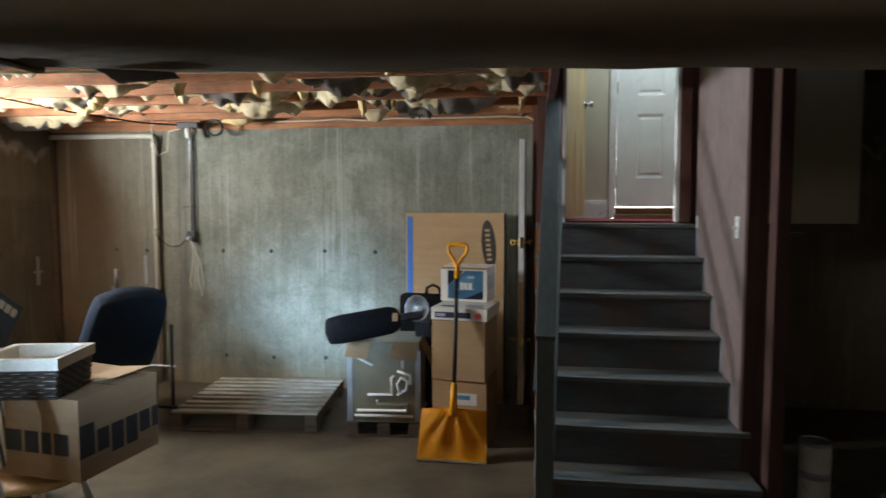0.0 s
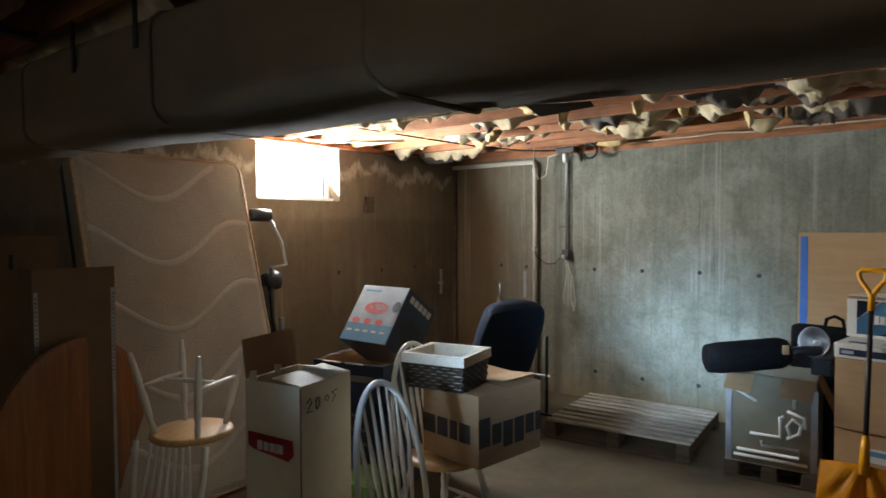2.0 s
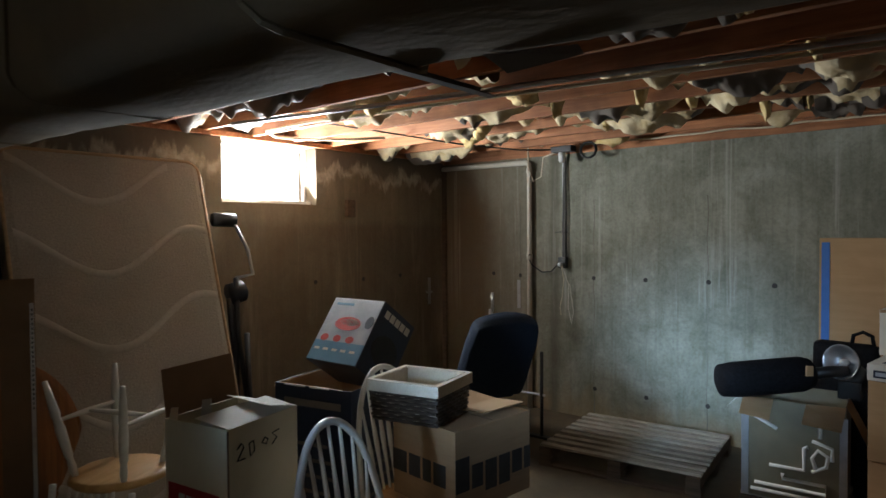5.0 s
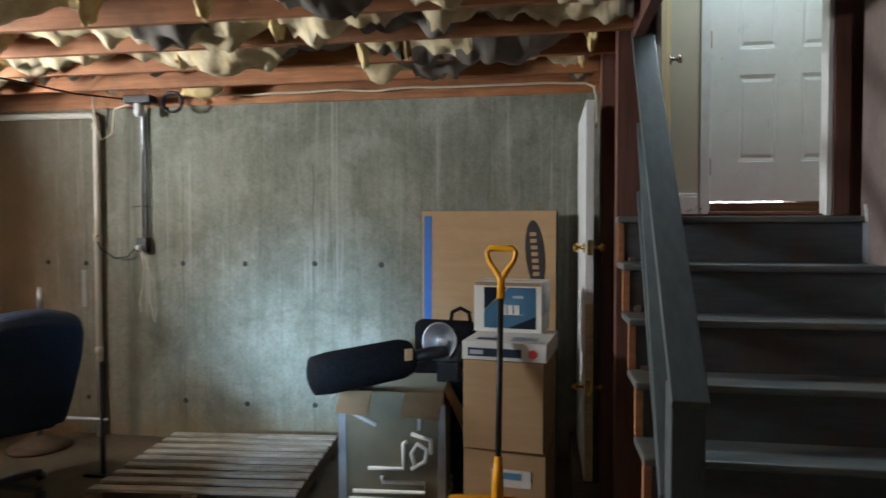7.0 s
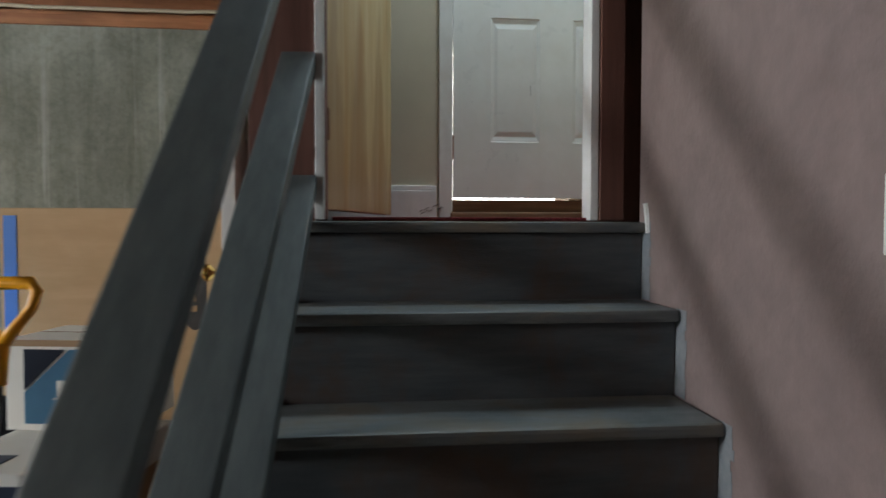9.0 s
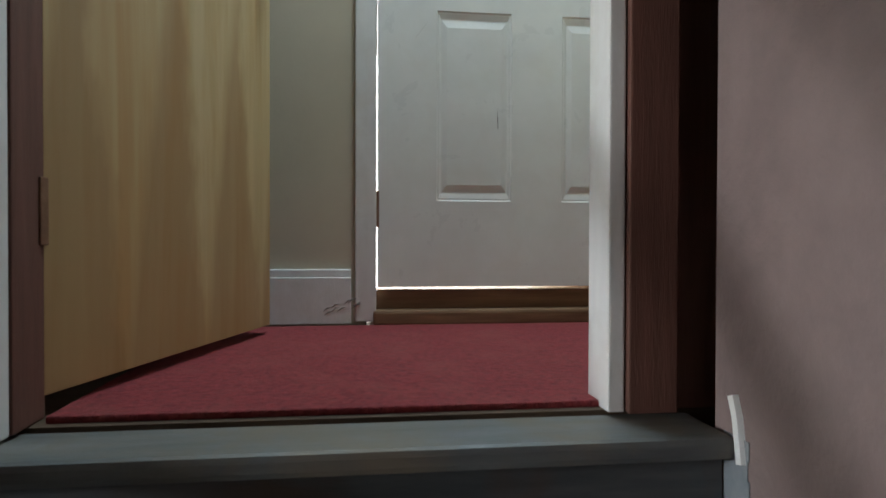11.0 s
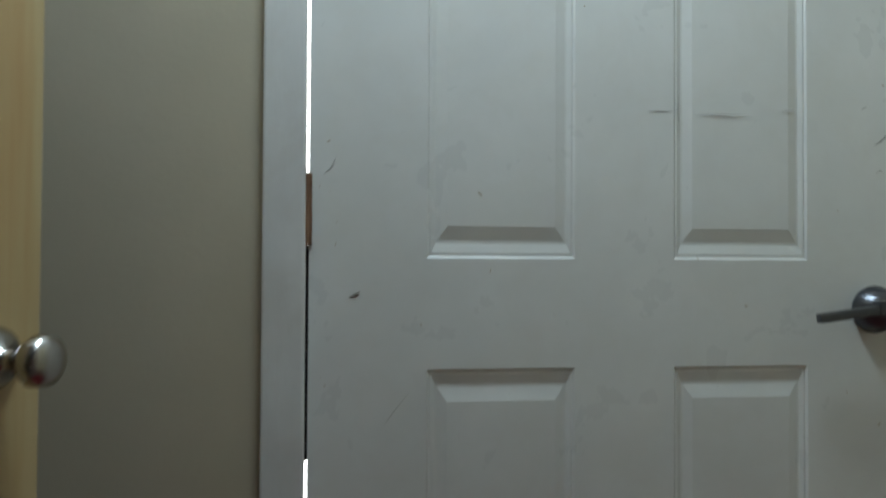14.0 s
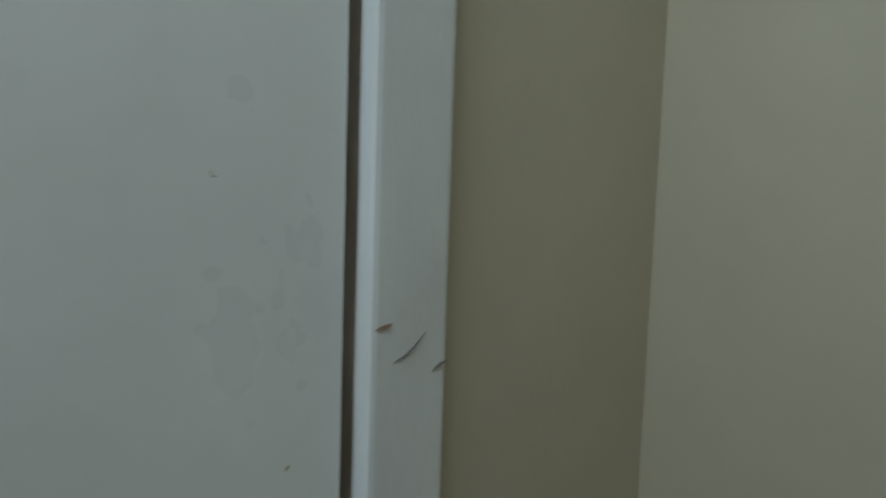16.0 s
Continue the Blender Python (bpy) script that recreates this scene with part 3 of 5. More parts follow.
part("chipped_edge", bm, TRIM, pink, "chipped white plaster")

for k, (y, z) in enumerate(NOSE[:5]):
    bm = bmesh.new()
    n = 9
    for i in range(n):
        a, b2 = z - 0.215 + 0.215 * i / n, z - 0.215 + 0.215 * (i + 1) / n
        box(bm, SX1 - 0.0016, SX1 - 0.0004, y - 0.022 - 0.012 * noise.noise((i * 0.9, k * 3.1, 0)), y + 0.03, a, b2)
    part("paint_smear", bm, PAINTEDGE, pink, "grey-blue paint smear")

# landing: doorway studs, jambs, upper hall
part_wall = structure("wall_under_landing", cube(SX0 - 0.2, SX1 + 0.14, -0.905, -0.885, 0, LAND - 0.07), REDWOOD, "dark boards under the landing", "wall")
structure("landing_floor", cube(-0.60, 1.45, -0.915, 0.12, LAND - 0.06, LAND + 0.004, 0.0), SUBFLOOR, "landing floor", "floor")
structure("carpet", cube(-0.45, 1.24, -0.90, -0.035, LAND + 0.004, LAND + 0.014, 0.003), CARPET, "worn dark red carpet on the landing", "carpet")
for nm, a, mt, lb in (
        ("stud_left", (-0.665, -0.49, -0.975, -0.87, 0, 4.1), REDWOOD, "red-brown stud beside the doorway"),
        ("jamb_left", (-0.488, -0.464, -0.985, -0.955, LAND + 0.005, 3.66), TRIM, "white painted door jamb"),
        ("jamb_back", (-0.489, -0.462, -0.953, -0.872, LAND + 0.005, 3.66), REDWOOD, "bare red-brown inner jamb board"),
        ("jamb_right", (0.294, 0.318, -0.935, -0.855, LAND + 0.005, 3.66), TRIM, "scuffed white painted door jamb"),
        ("stud_right", (0.320, 0.392, -0.945, -0.86, LAND + 0.005, 4.1), REDWOOD, "red-brown stud beside the doorway"),
        ("stud_back", (0.394, 0.56, -0.925, -0.83, LAND + 0.005, 4.1), REDWOOD, "dark red-brown stud against the stair wall"),
        ("post_left", (-0.70, -0.60, -0.52, -0.42, 0, DECK), REDWOOD, "red-brown wooden post"),
        ("door_head", (-0.70, 0.56, -0.985, -0.87, 3.661, 4.1), REDWOOD, "red-brown header over the doorway"),
        ("wall_well_left", (-0.73, -0.67, -3.5, -0.98, DECK, 4.1), BEIGE, "plain upper stairwell wall"),
        ("wall_well_right", (SX1 + 0.001, SX1 + 0.1, -3.5, -2.066, DECK, 4.1), PINK, "plain upper stairwell wall"),
        ("wall_well_front", (-0.73, SX1 + 0.1, -3.56, -3.5, DECK, 4.1), BEIGE, "plain upper stairwell wall"),
        ("wall_hall_left", (-0.615, -0.57, -0.865, 0.0, LAND, 4.1), REDWOOD, "red-brown board wall of the hall behind the open door"),
        ("wall_hall_right", (1.25, 1.48, -0.93, 0.0, LAND, 4.1), BEIGE, "cream hall wall"),
        ("wall_hall_front", (0.562, 1.249, -0.93, -0.85, LAND, 4.1), BEIGE, "cream hall wall beside the doorway"),
        ("ceiling_hall", (-0.85, 1.5, -3.6, 0.2, 4.1, 4.15), TRIM, "plain white hall ceiling")):
    structure(nm, cube(*a, 0.003 if "wall" not in nm and "ceiling" not in nm else 0.0), mt, lb, nm.split("_")[0])

# the far hall wall round the white door
DX0, DX1, DZ0, DZ1 = 0.0, 0.89, LAND + 0.115, LAND + 0.115 + 2.03
bm = bmesh.new()
for a in ((-0.615, DX0 - 0.03, LAND - 0.1, 4.1), (DX1 + 0.03, 1.5, LAND - 0.1, 4.1), (DX0 - 0.03, DX1 + 0.03, DZ1 + 0.03, 4.1)):
    box(bm, a[0], a[1], 0.0, 0.14, a[2], a[3])
structure("wall_hall", bm, BEIGE, "cream painted hall wall round the white door", "wall")
CW = 0.058
casing = new("door_casing")
tagged(casing, "white painted casing round the hall door, scuffed", "door casing", kind="structure")
for a in ((DX0 - 0.0035 - CW, DX0 - 0.0035, LAND + 0.02, DZ1 + 0.08), (DX1 + 0.006, DX1 + 0.006 + CW, LAND + 0.02, DZ1 + 0.08)):
    part("casing_board", cube(a[0], a[1], -0.016, -0.001, a[2], a[3], 0.004), TRIM, casing)
    if a[0] > 0:
        # dark wood on this stop puts the latch-side gap's shade into colour
        part("door_stop", cube(a[0] + (0.05 if a[0] < 0 else -0.012), a[1] + (0.012 if a[0] < 0 else -0.05), 0.045, 0.13, LAND + 0.06, DZ1 + 0.03), DARKWOOD, casing)
part("casing_board", cube(DX0 - 0.012, DX1 + 0.010, -0.016, -0.001, DZ1 + 0.012, DZ1 + 0.08, 0.004), TRIM, casing)
bm = bmesh.new()
box(bm, -0.565, DX0 - 0.014 - CW, -0.018, -0.001, LAND + 0.014, LAND + 0.143, 0.003)
box(bm, -0.565, DX0 - 0.014 - CW, -0.013, -0.001, LAND + 0.143, LAND + 0.165, 0.004)
box(bm, DX1 + 0.012 + CW, 1.40, -0.018, -0.001, LAND + 0.014, LAND + 0.155, 0.003)
structure("baseboard", bm, TRIM, "white moulded baseboard with a chewed corner", "baseboard")
bm = bmesh.new()
box(bm, DX0 - 0.012, DX1 + 0.01, -0.035, 0.14, LAND + 0.01, LAND + 0.052, 0.008)
box(bm, DX0 - 0.012, DX1 + 0.01, 0.015, 0.13, LAND + 0.052, LAND + 0.106, 0.004)
structure("door_sill", bm, SILL, "worn bare wooden door sill", "door sill")


def six_panel_door(name, m, w, h, label, material, rows):
    """A moulded panel door: slab with sunk fields and raised panels. rows: (z0, z1) of the panel rows."""
    d = thing(name, m, label, "door")
    cols = ((0.164 * w / 0.89, 0.378 * w / 0.89), (0.526 * w / 0.89, 0.734 * w / 0.89))
    bm = bmesh.new()
    xs = [0, cols[0][0], cols[0][1], cols[1][0], cols[1][1], w]
    zs = [0] + [v for r in rows for v in r] + [h]
    for i in range(5):
        for j in range(len(zs) - 1):
            x0, x1, z0, z1 = xs[i], xs[i + 1], zs[j], zs[j + 1]
            if i % 2 and j % 2:
                # field: outer quirk, slope down, flat, slope up to the raised panel
                rings = []
                for ix, iz, dep in ((0, 0, 0), (0.003, 0.004, 0.0022), (0.006, 0.008, 0.002), (0.012, 0.022, 0.0046), (0.015, 0.026, 0.0046), (0.029, 0.046, 0.0012)):
                    rings.append([bm.verts.new((x, dep, z)) for x, z in ((x0 + ix, z0 + iz), (x1 - ix, z0 + iz), (x1 - ix, z1 - iz), (x0 + ix, z1 - iz))])
                for a, b in zip(rings, rings[1:]):
                    for k in range(4):
                        bm.faces.new((a[k], a[(k + 1) % 4], b[(k + 1) % 4], b[k]))
                bm.faces.new(rings[-1])
            else:
                bm.faces.new([bm.verts.new(c) for c in ((x0, 0, z0), (x1, 0, z0), (x1, 0, z1), (x0, 0, z1))])
    for q in (((0, 0, 0), (0, 0, h), (0, 0.044, h), (0, 0.044, 0)), ((w, 0, 0), (w, 0, h), (w, 0.044, h), (w, 0.044, 0)), ((0, 0, 0), (w, 0, 0), (w, 0.044, 0), (0, 0.044, 0)), ((0, 0, h), (w, 0, h), (w, 0.044, h), (0, 0.044, h)), ((0, 0.044, 0), (w, 0.044, 0), (w, 0.044, h), (0, 0.044, h))):
        bm.faces.new([bm.verts.new(c) for c in q])
    bmesh.ops.remove_doubles(bm, verts=bm.verts, dist=0.0004)
    part("door_leaf", bm, material, d)
    return d


ROWS = ((0.24, 0.772), (0.928, 1.485), (1.62, 1.90))
hall_door = six_panel_door("door_1", pose(DX0, 0.0, DZ0), DX1 - DX0, 2.03, "closed white six-panel door with a lever handle, scuffed", WHITE, ROWS)
for z in (0.165, 0.945, 1.70):
    bm = bmesh.new()
    tube(bm, [(-0.006, -0.006, z), (-0.006, -0.006, z + 0.1)], 0.007, 8)
    box(bm, -0.011, 0.004, -0.003, 0.004, z, z + 0.1, 0.001)
    part("hinge", bm, RUST, hall_door, "rusty hinge")
bm = bmesh.new()
lathe(bm, ((0.034, 0), (0.036, 0.006), (0.03, 0.02), (0.02, 0.032), (0.012, 0.036), (0.012, 0.05)), 20, pose(0.838, 0.0, 0.855, 90))
lever = part("rosette", bm, DARKSTEEL, hall_door, "satin metal rosette", smooth=True)
bm = bmesh.new()
box(bm, 0.80, 0.872, -0.062, -0.044, 0.850, 0.872, 0.004)
bar(bm, (0.712, -0.054, 0.846), (0.803, -0.054, 0.858), 0.013, 0.014, 0.004)
part("lever_handle", bm, DARKSTEEL, hall_door, "satin metal lever handle")
# added strip that blocks outside light along part of the hinge gap
part("gap_blocker", cube(-0.016, -0.001, 0.012, 0.03, 2.36 - DZ0, 2.66 - DZ0), BLACK, hall_door, "dark strip added to block light in the hinge gap")
part("latch_plate", cube(0.886, 0.8905, -0.003, 0.02, 0.83, 0.93), RUST, hall_door)


def mark(parent, name, pts, r, y, mt):
    bm = bmesh.new()
    r *= 0.7
    tube(bm, [(x, y, z) for x, z in pts], [r * 0.3] + [r] * (len(pts) - 2) + [r * 0.2], 5)
    part(name, bm, mt, parent)


SCUFF = surface("grey_scuff", (0.36, 0.35, 0.33), (0.5, 0.49, 0.46), 60, rough=0.8, bump=0.0)
DARKMARK = surface("dark_scuff", (0.12, 0.115, 0.105), (0.24, 0.23, 0.21), 60, rough=0.8, bump=0.0)
zz = -DZ0
for pts, r, mt in ((((0.055, 2.588), (0.064, 2.592), (0.071, 2.596)), 0.0022, DARKMARK), (((0.337, 2.21), (0.338, 2.19), (0.339, 2.165), (0.339, 2.158)), 0.0013, DARKMARK), (((0.842, 2.818), (0.853, 2.824), (0.866, 2.836), (0.87, 2.84)), 0.0012, DARKMARK),
                   (((0.487, 2.860), (0.50, 2.861), (0.522, 2.860)), 0.001, SCUFF), (((0.533, 2.885), (0.532, 2.86), (0.534, 2.843)), 0.0012, SCUFF), (((0.563, 2.858), (0.60, 2.859), (0.64, 2.859)), 0.0009, SCUFF), (((0.695, 2.866), (0.71, 2.868), (0.716, 2.873)), 0.0012, SCUFF),
                   (((0.845, 2.775), (0.852, 2.78), (0.858, 2.777)), 0.001, SCUFF), (((0.02, 2.76), (0.03, 2.77), (0.037, 2.785)), 0.001, SCUFF), (((0.82, 2.87), (0.826, 2.874), (0.832, 2.876)), 0.0009, SCUFF), (((0.105, 2.41), (0.12, 2.43), (0.14, 2.455)), 0.0007, SCUFF)):
    mark(hall_door, "scuff_mark", [(x, z + zz) for x, z in pts], r, -0.0002, mt)
for pts, r, mt in ((((0.912, 2.957), (0.920, 2.959), (0.927, 2.963), (0.935, 2.970)), 0.0011, DARKMARK), (((0.942, 2.947), (0.948, 2.95), (0.955, 2.951)), 0.002, DARKMARK), (((0.899, 2.976), (0.905, 2.977), (0.91, 2.978)), 0.0016, RUST)):
    mark(casing, "scuff_mark", pts, r, -0.0162, mt)

rf = random.Random(7)
for k in range(26):
    side = k % 3
    x = rf.uniform(0.006, 0.05) if side < 1 else rf.uniform(0.78, 0.875) if side == 1 else rf.uniform(0.05, 0.85)
    z, l = rf.uniform(2.35, 3.15), rf.uniform(0.002, 0.009)
    mark(hall_door, "fleck", [(x, z + zz), (x + l * 0.5, z + zz + l * rf.uniform(-1, 1)), (x + l, z + zz + l * rf.uniform(-1, 1))], rf.uniform(0.0007, 0.0018), 0.0004, FLECK)

for k in range(9):
    x, z = -0.05 - 0.012 * k + random.uniform(-0.01, 0.01), LAND + 0.075 - 0.004 * k + random.uniform(-0.015, 0.015)
    mark(casing, "chewed_mark", ((x - 0.012, z - 0.006), (x, z + random.uniform(-0.004, 0.006)), (x + 0.012, z + 0.006)), 0.0035, -0.0175, DARKMARK)

# birch door, swung open into the hall
hinge, free = Vector((-0.462, -0.875, 0)), Vector((-0.268, -0.165, 0))
ang = math.degrees(math.atan2(free.y - hinge.y, free.x - hinge.x))
birch = thing("door_2", pose(hinge.x, hinge.y, LAND + 0.035, 0, 0, ang), "open flush birch door, yellow with darker flame grain", "door")
W2 = (free - hinge).length
part("door_leaf", cube(0, W2, 0, 0.036, 0, 2.0, 0.002), MAPLE, birch)
for s, y0 in ((-1, 0.0), (1, 0.036)):
    bm = bmesh.new()
    lathe(bm, ((0.032, 0), (0.032, 0.004), (0.024, 0.012), (0.010, 0.016), (0.010, 0.035), (0.02, 0.042), (0.026, 0.052), (0.025, 0.064), (0.015, 0.070)), 20, pose(W2 - 0.06, y0, 0.905, 90 * -s if s > 0 else 90))
    part("door_knob", bm, CHROME, birch, "satin nickel knob", smooth=True)
for z in (0.2, 1.7):
    part("hinge", cube(-0.012, 0.003, -0.006, 0.03, z, z + 0.09, 0.002), RUST, birch, "dark hinge")

# handrail: newel, flat top rail, lower rail on edge
rail = thing("handrail", pose(0, 0, 0), "grey-painted board handrail with a newel post", "handrail")
part("newel_post", cube(-0.662, -0.568, -2.33, -2.24, 0, 1.095, 0.005), RAILPAINT, rail)
for nm, p, q, w, h in (("top_rail", (-0.617, -2.36, 1.05), (-0.545, -0.80, 2.66), 0.10, 0.038),
                       ("side_rail", (-0.630, -2.238, 0.74), (-0.529, -0.977, 2.04), 0.090, 0.038),
                       ("side_rail", (-0.606, -2.238, 0.41), (-0.527, -0.977, 1.712), 0.090, 0.038)):
    bm = bmesh.new()
    bar(bm, p, q, w, h)
    part(nm, bm, RAILPAINT, rail)

# ---- insulation in the joist bays ----
def batt(y0, y1, x0, x1, seed, sag):
    """A ragged glass-wool strip between two joists, lumpy underneath."""
    bm = bmesh.new()
    nx, ny = int((x1 - x0) / 0.03), 10
    grid = []
    for i in range(nx + 1):
        row = []
        for j in range(ny + 1):
            x, y = x0 + (x1 - x0) * i / nx, y0 + (y1 - y0) * j / ny
            n1 = noise.noise((x * 1.3 + seed, y * 2.0, seed * 3.1))
            n2 = noise.noise((x * 5.0, y * 7.0 + seed, 1.7))
            n3 = noise.noise((x * 14.0, y * 16.0, seed))
            n4 = noise.noise((x * 33.0, y * 37.0, seed * 1.9))
            edge = math.sin(math.pi * j / ny) ** 0.5
            z = 2.665 - edge * (sag + 0.22 * max(n1, -0.35) + 0.11 * n2 + 0.07 * n3 + 0.03 * n4)
            row.append(bm.verts.new((x, y, max(min(z, DECK - 0.01), 2.40))))
        grid.append(row)
    for i in range(nx):
        gap = noise.noise((i * 0.03 * 0.55 + seed * 7.7, seed, 0.3)) < -0.34
        for j in range(ny):
            if not gap:
                f = bm.faces.new((grid[i][j], grid[i + 1][j], grid[i + 1][j + 1], grid[i][j + 1]))
                f.material_index = 1 if noise.noise((i * 0.03 * 1.1 + seed * 2.3, j * 0.09, seed)) > 0.12 else 0
    bmesh.ops.delete(bm, geom=[v for v in bm.verts if not v.link_faces], context="VERTS")
    return bm


bays = [(0.125, JOISTS[0])] + list(zip(JOISTS, JOISTS[1:]))
for k, (ya, yb) in enumerate(bays):
    x1 = SX0 - 0.18 if ya > -3.4 else 2.6
    ob = link("insulation_batt", batt(yb + 0.024, ya - 0.024, XL + 0.06, x1, 1.37 * k + 0.5, 0.085 + 0.05 * random.random()), [BATT, PAPER], smooth=True)
    tagged(ob, "ragged cream glass-wool insulation sagging between joists", "insulation", "insulation between the joists", "stuff")


def tuft(x, y, z, w, h, seed):
    """A torn lump of wool that hangs under a joist bay."""
    bm = bmesh.new()
    bmesh.ops.create_icosphere(bm, subdivisions=3, radius=1.0)
    for v in bm.verts:
        p = v.co.copy()
        n = 0.45 * noise.noise(p * 1.6 + Vector((seed, 0, 0))) + 0.25 * noise.noise(p * 4.2 + Vector((0, seed, 0)))
        taper = 0.45 + 0.55 * (p.z + 1) / 2
        v.co = Vector((x + p.x * w * taper * (1 + n), y + p.y * 0.10 * taper * (1 + n), z + p.z * h * (1 + n)))
    return bm


for k, (x, y, z, w, h) in enumerate(((-1.98, -0.80, 2.53, 0.05, 0.11), (-1.87, -0.82, 2.58, 0.13, 0.06), (-1.74, -0.80, 2.54, 0.045, 0.09), (-1.62, -0.83, 2.57, 0.06, 0.06), (-2.30, -1.22, 2.54, 0.04, 0.10), (-2.18, -1.22, 2.57, 0.08, 0.07),
                                    (-3.05, -0.82, 2.54, 0.04, 0.10), (-2.92, -0.82, 2.57, 0.11, 0.05), (-0.78, -0.82, 2.55, 0.05, 0.09), (-0.80, -0.42, 2.54, 0.04, 0.08), (-3.35, -0.05, 2.54, 0.24, 0.10), (-2.45, -1.63, 2.54, 0.05, 0.11),
                                    (-3.0, -1.62, 2.54, 0.04, 0.11), (-3.9, -1.2, 2.54, 0.14, 0.10), (-4.3, -0.82, 2.54, 0.16, 0.09), (-1.5, -2.05, 2.54, 0.05, 0.11), (-3.0, -2.02, 2.54, 0.15, 0.10), (-3.8, -2.45, 2.54, 0.16, 0.1), (-1.6, -2.85, 2.54, 0.10, 0.1), (-1.1, -3.25, 2.54, 0.08, 0.1),
                                    (-3.4, -5.05, 2.52, 0.10, 0.11), (-3.05, -4.98, 2.53, 0.09, 0.10), (-4.1, -5.05, 2.48, 0.07, 0.20), (-3.7, -5.5, 2.53, 0.16, 0.09))):
    tagged(link("insulation_tuft", tuft(x, y, z, w, h, k * 2.7), BATT_YELLOW, smooth=True), "torn yellow glass-wool tuft hanging below the joists", "insulation", "hanging wool tufts", "stuff")


# ---- pipes, cables and fittings on the far wall ----
bm = bmesh.new()
tube(bm, [(-4.29, 0.11, 0.0), (-4.29, 0.11, 2.33), (-4.295, 0.11, 2.37), (-4.33, 0.11, 2.387), (-5.38, 0.11, 2.39)], 0.024, 12)
pvc = tagged(link("drain_pipe", bm, PVC, smooth=True), "dirty white plastic pipe up the concrete wall, bent to the corner", "pipe")
for z in (1.45, 0.62, 2.28):
    bm = bmesh.new()
    lathe(bm, ((0.024, 0), (0.030, 0.003), (0.030, 0.047), (0.024, 0.05)), 14, pose(-4.29, 0.11, z))
    part("coupling", bm, PVC, pvc, smooth=True)
cond = thing("wall_outlet", pose(-3.93, 0.145, 1.43), "black outlet box at the foot of a grey conduit, with cords", "outlet")
part("outlet_box", cube(-0.04, 0.04, -0.05, 0, -0.055, 0.05, 0.006), BLACK, cond)
bm = bmesh.new()
lathe(bm, ((0.02, 0), (0.022, 0.004), (0.018, 0.03), (0.008, 0.034)), 12, pose(-0.01, -0.05, -0.02, 90))
part("plug", bm, TRIM, cond, "white plug", smooth=True)
bm = bmesh.new()
tube(bm, [(0.0, -0.018, 0.05), (0.0, -0.018, 0.9), (0.01, -0.03, 0.97), (0.03, -0.05, 1.03)], 0.011, 8)
part("conduit", bm, STEEL, cond, smooth=True)
for pts, r, mt in ((((0.028, -0.02, 0.04), (0.03, -0.02, 0.5), (0.024, -0.02, 0.95), (0.02, -0.06, 1.04)), 0.007, BLACK), (((-0.04, -0.03, -0.01), (-0.12, -0.04, -0.09), (-0.22, -0.04, -0.10), (-0.33, -0.05, -0.03), (-0.36, -0.06, 0.05), (-0.34, -0.06, 0.07)), 0.006, BLACK),
                   (((0.0, -0.06, -0.04), (0.02, -0.05, -0.15), (0.0, -0.035, -0.3), (-0.03, -0.03, -0.42), (-0.02, -0.03, -0.5)), 0.0035, CABLE), (((0.01, -0.06, -0.04), (0.07, -0.05, -0.2), (0.06, -0.04, -0.42), (0.09, -0.03, -0.57), (0.11, -0.03, -0.45), (0.07, -0.03, -0.2)), 0.0035, PVC), (((-0.09, -0.02, 0.28), (-0.02, -0.022, 0.285), (0.05, -0.02, 0.28)), 0.004, BLACK)):
    bm = bmesh.new()
    tube(bm, pts, r, 6)
    part("cord", bm, mt, cond, smooth=True)
dev = thing("power_adapter", pose(-3.86, 0.02, 2.44), "black adapter and coiled cords hung under the joists", "adapter")
part("adapter_body", cube(-0.11, 0.10, -0.06, 0.04, 0.0, 0.055, 0.01), BLACK, dev)
bm = bmesh.new()
tube(bm, [(0.25 + 0.075 * math.cos(a * 0.5), -0.02 + 0.012 * math.sin(a * 1.3), 0.0 + 0.07 * math.sin(a * 0.5)) for a in range(40)], 0.009, 6)
part("coiled_cord", bm, BLACK, dev, smooth=True)
bm = bmesh.new()
lathe(bm, ((0.02, -0.09), (0.03, -0.07), (0.03, 0.0)), 10, pose(-0.02, -0.01, 0.0))
part("socket", bm, TRIM, dev, "white socket", smooth=True)
for pts, mt in ((((-0.1, -0.02, 0.03), (-0.3, -0.3, 0.02), (-0.5, -0.9, 0.03), (-0.6, -1.5, 0.05), (-0.8, -2.1, 0.09)), BLACK), (((-0.02, 0.0, 0.02), (-0.25, 0.05, -0.02), (-0.28, 0.06, -0.2), (-0.36, 0.05, -0.24), (-0.42, 0.05, -0.1), (-0.40, 0.02, 0.08)), CABLE)):
    bm = bmesh.new()
    tube(bm, pts, 0.007, 6)
    part("cord", bm, mt, dev, smooth=True)
bm = bmesh.new()
tube(bm, [(-3.75 + k * 0.1, 0.118, 2.505 + 0.016 * noise.noise((k * 0.35, 0, 5))) for k in range(31)] + [(-0.70, 0.10, 2.47), (-0.685, 0.09, 2.40), (-0.68, 0.09, 2.2)], 0.008, 6)
tagged(link("stapled_cable", bm, CABLE, smooth=True), "cream cable stapled along the sill board", "cable")
bm = bmesh.new()
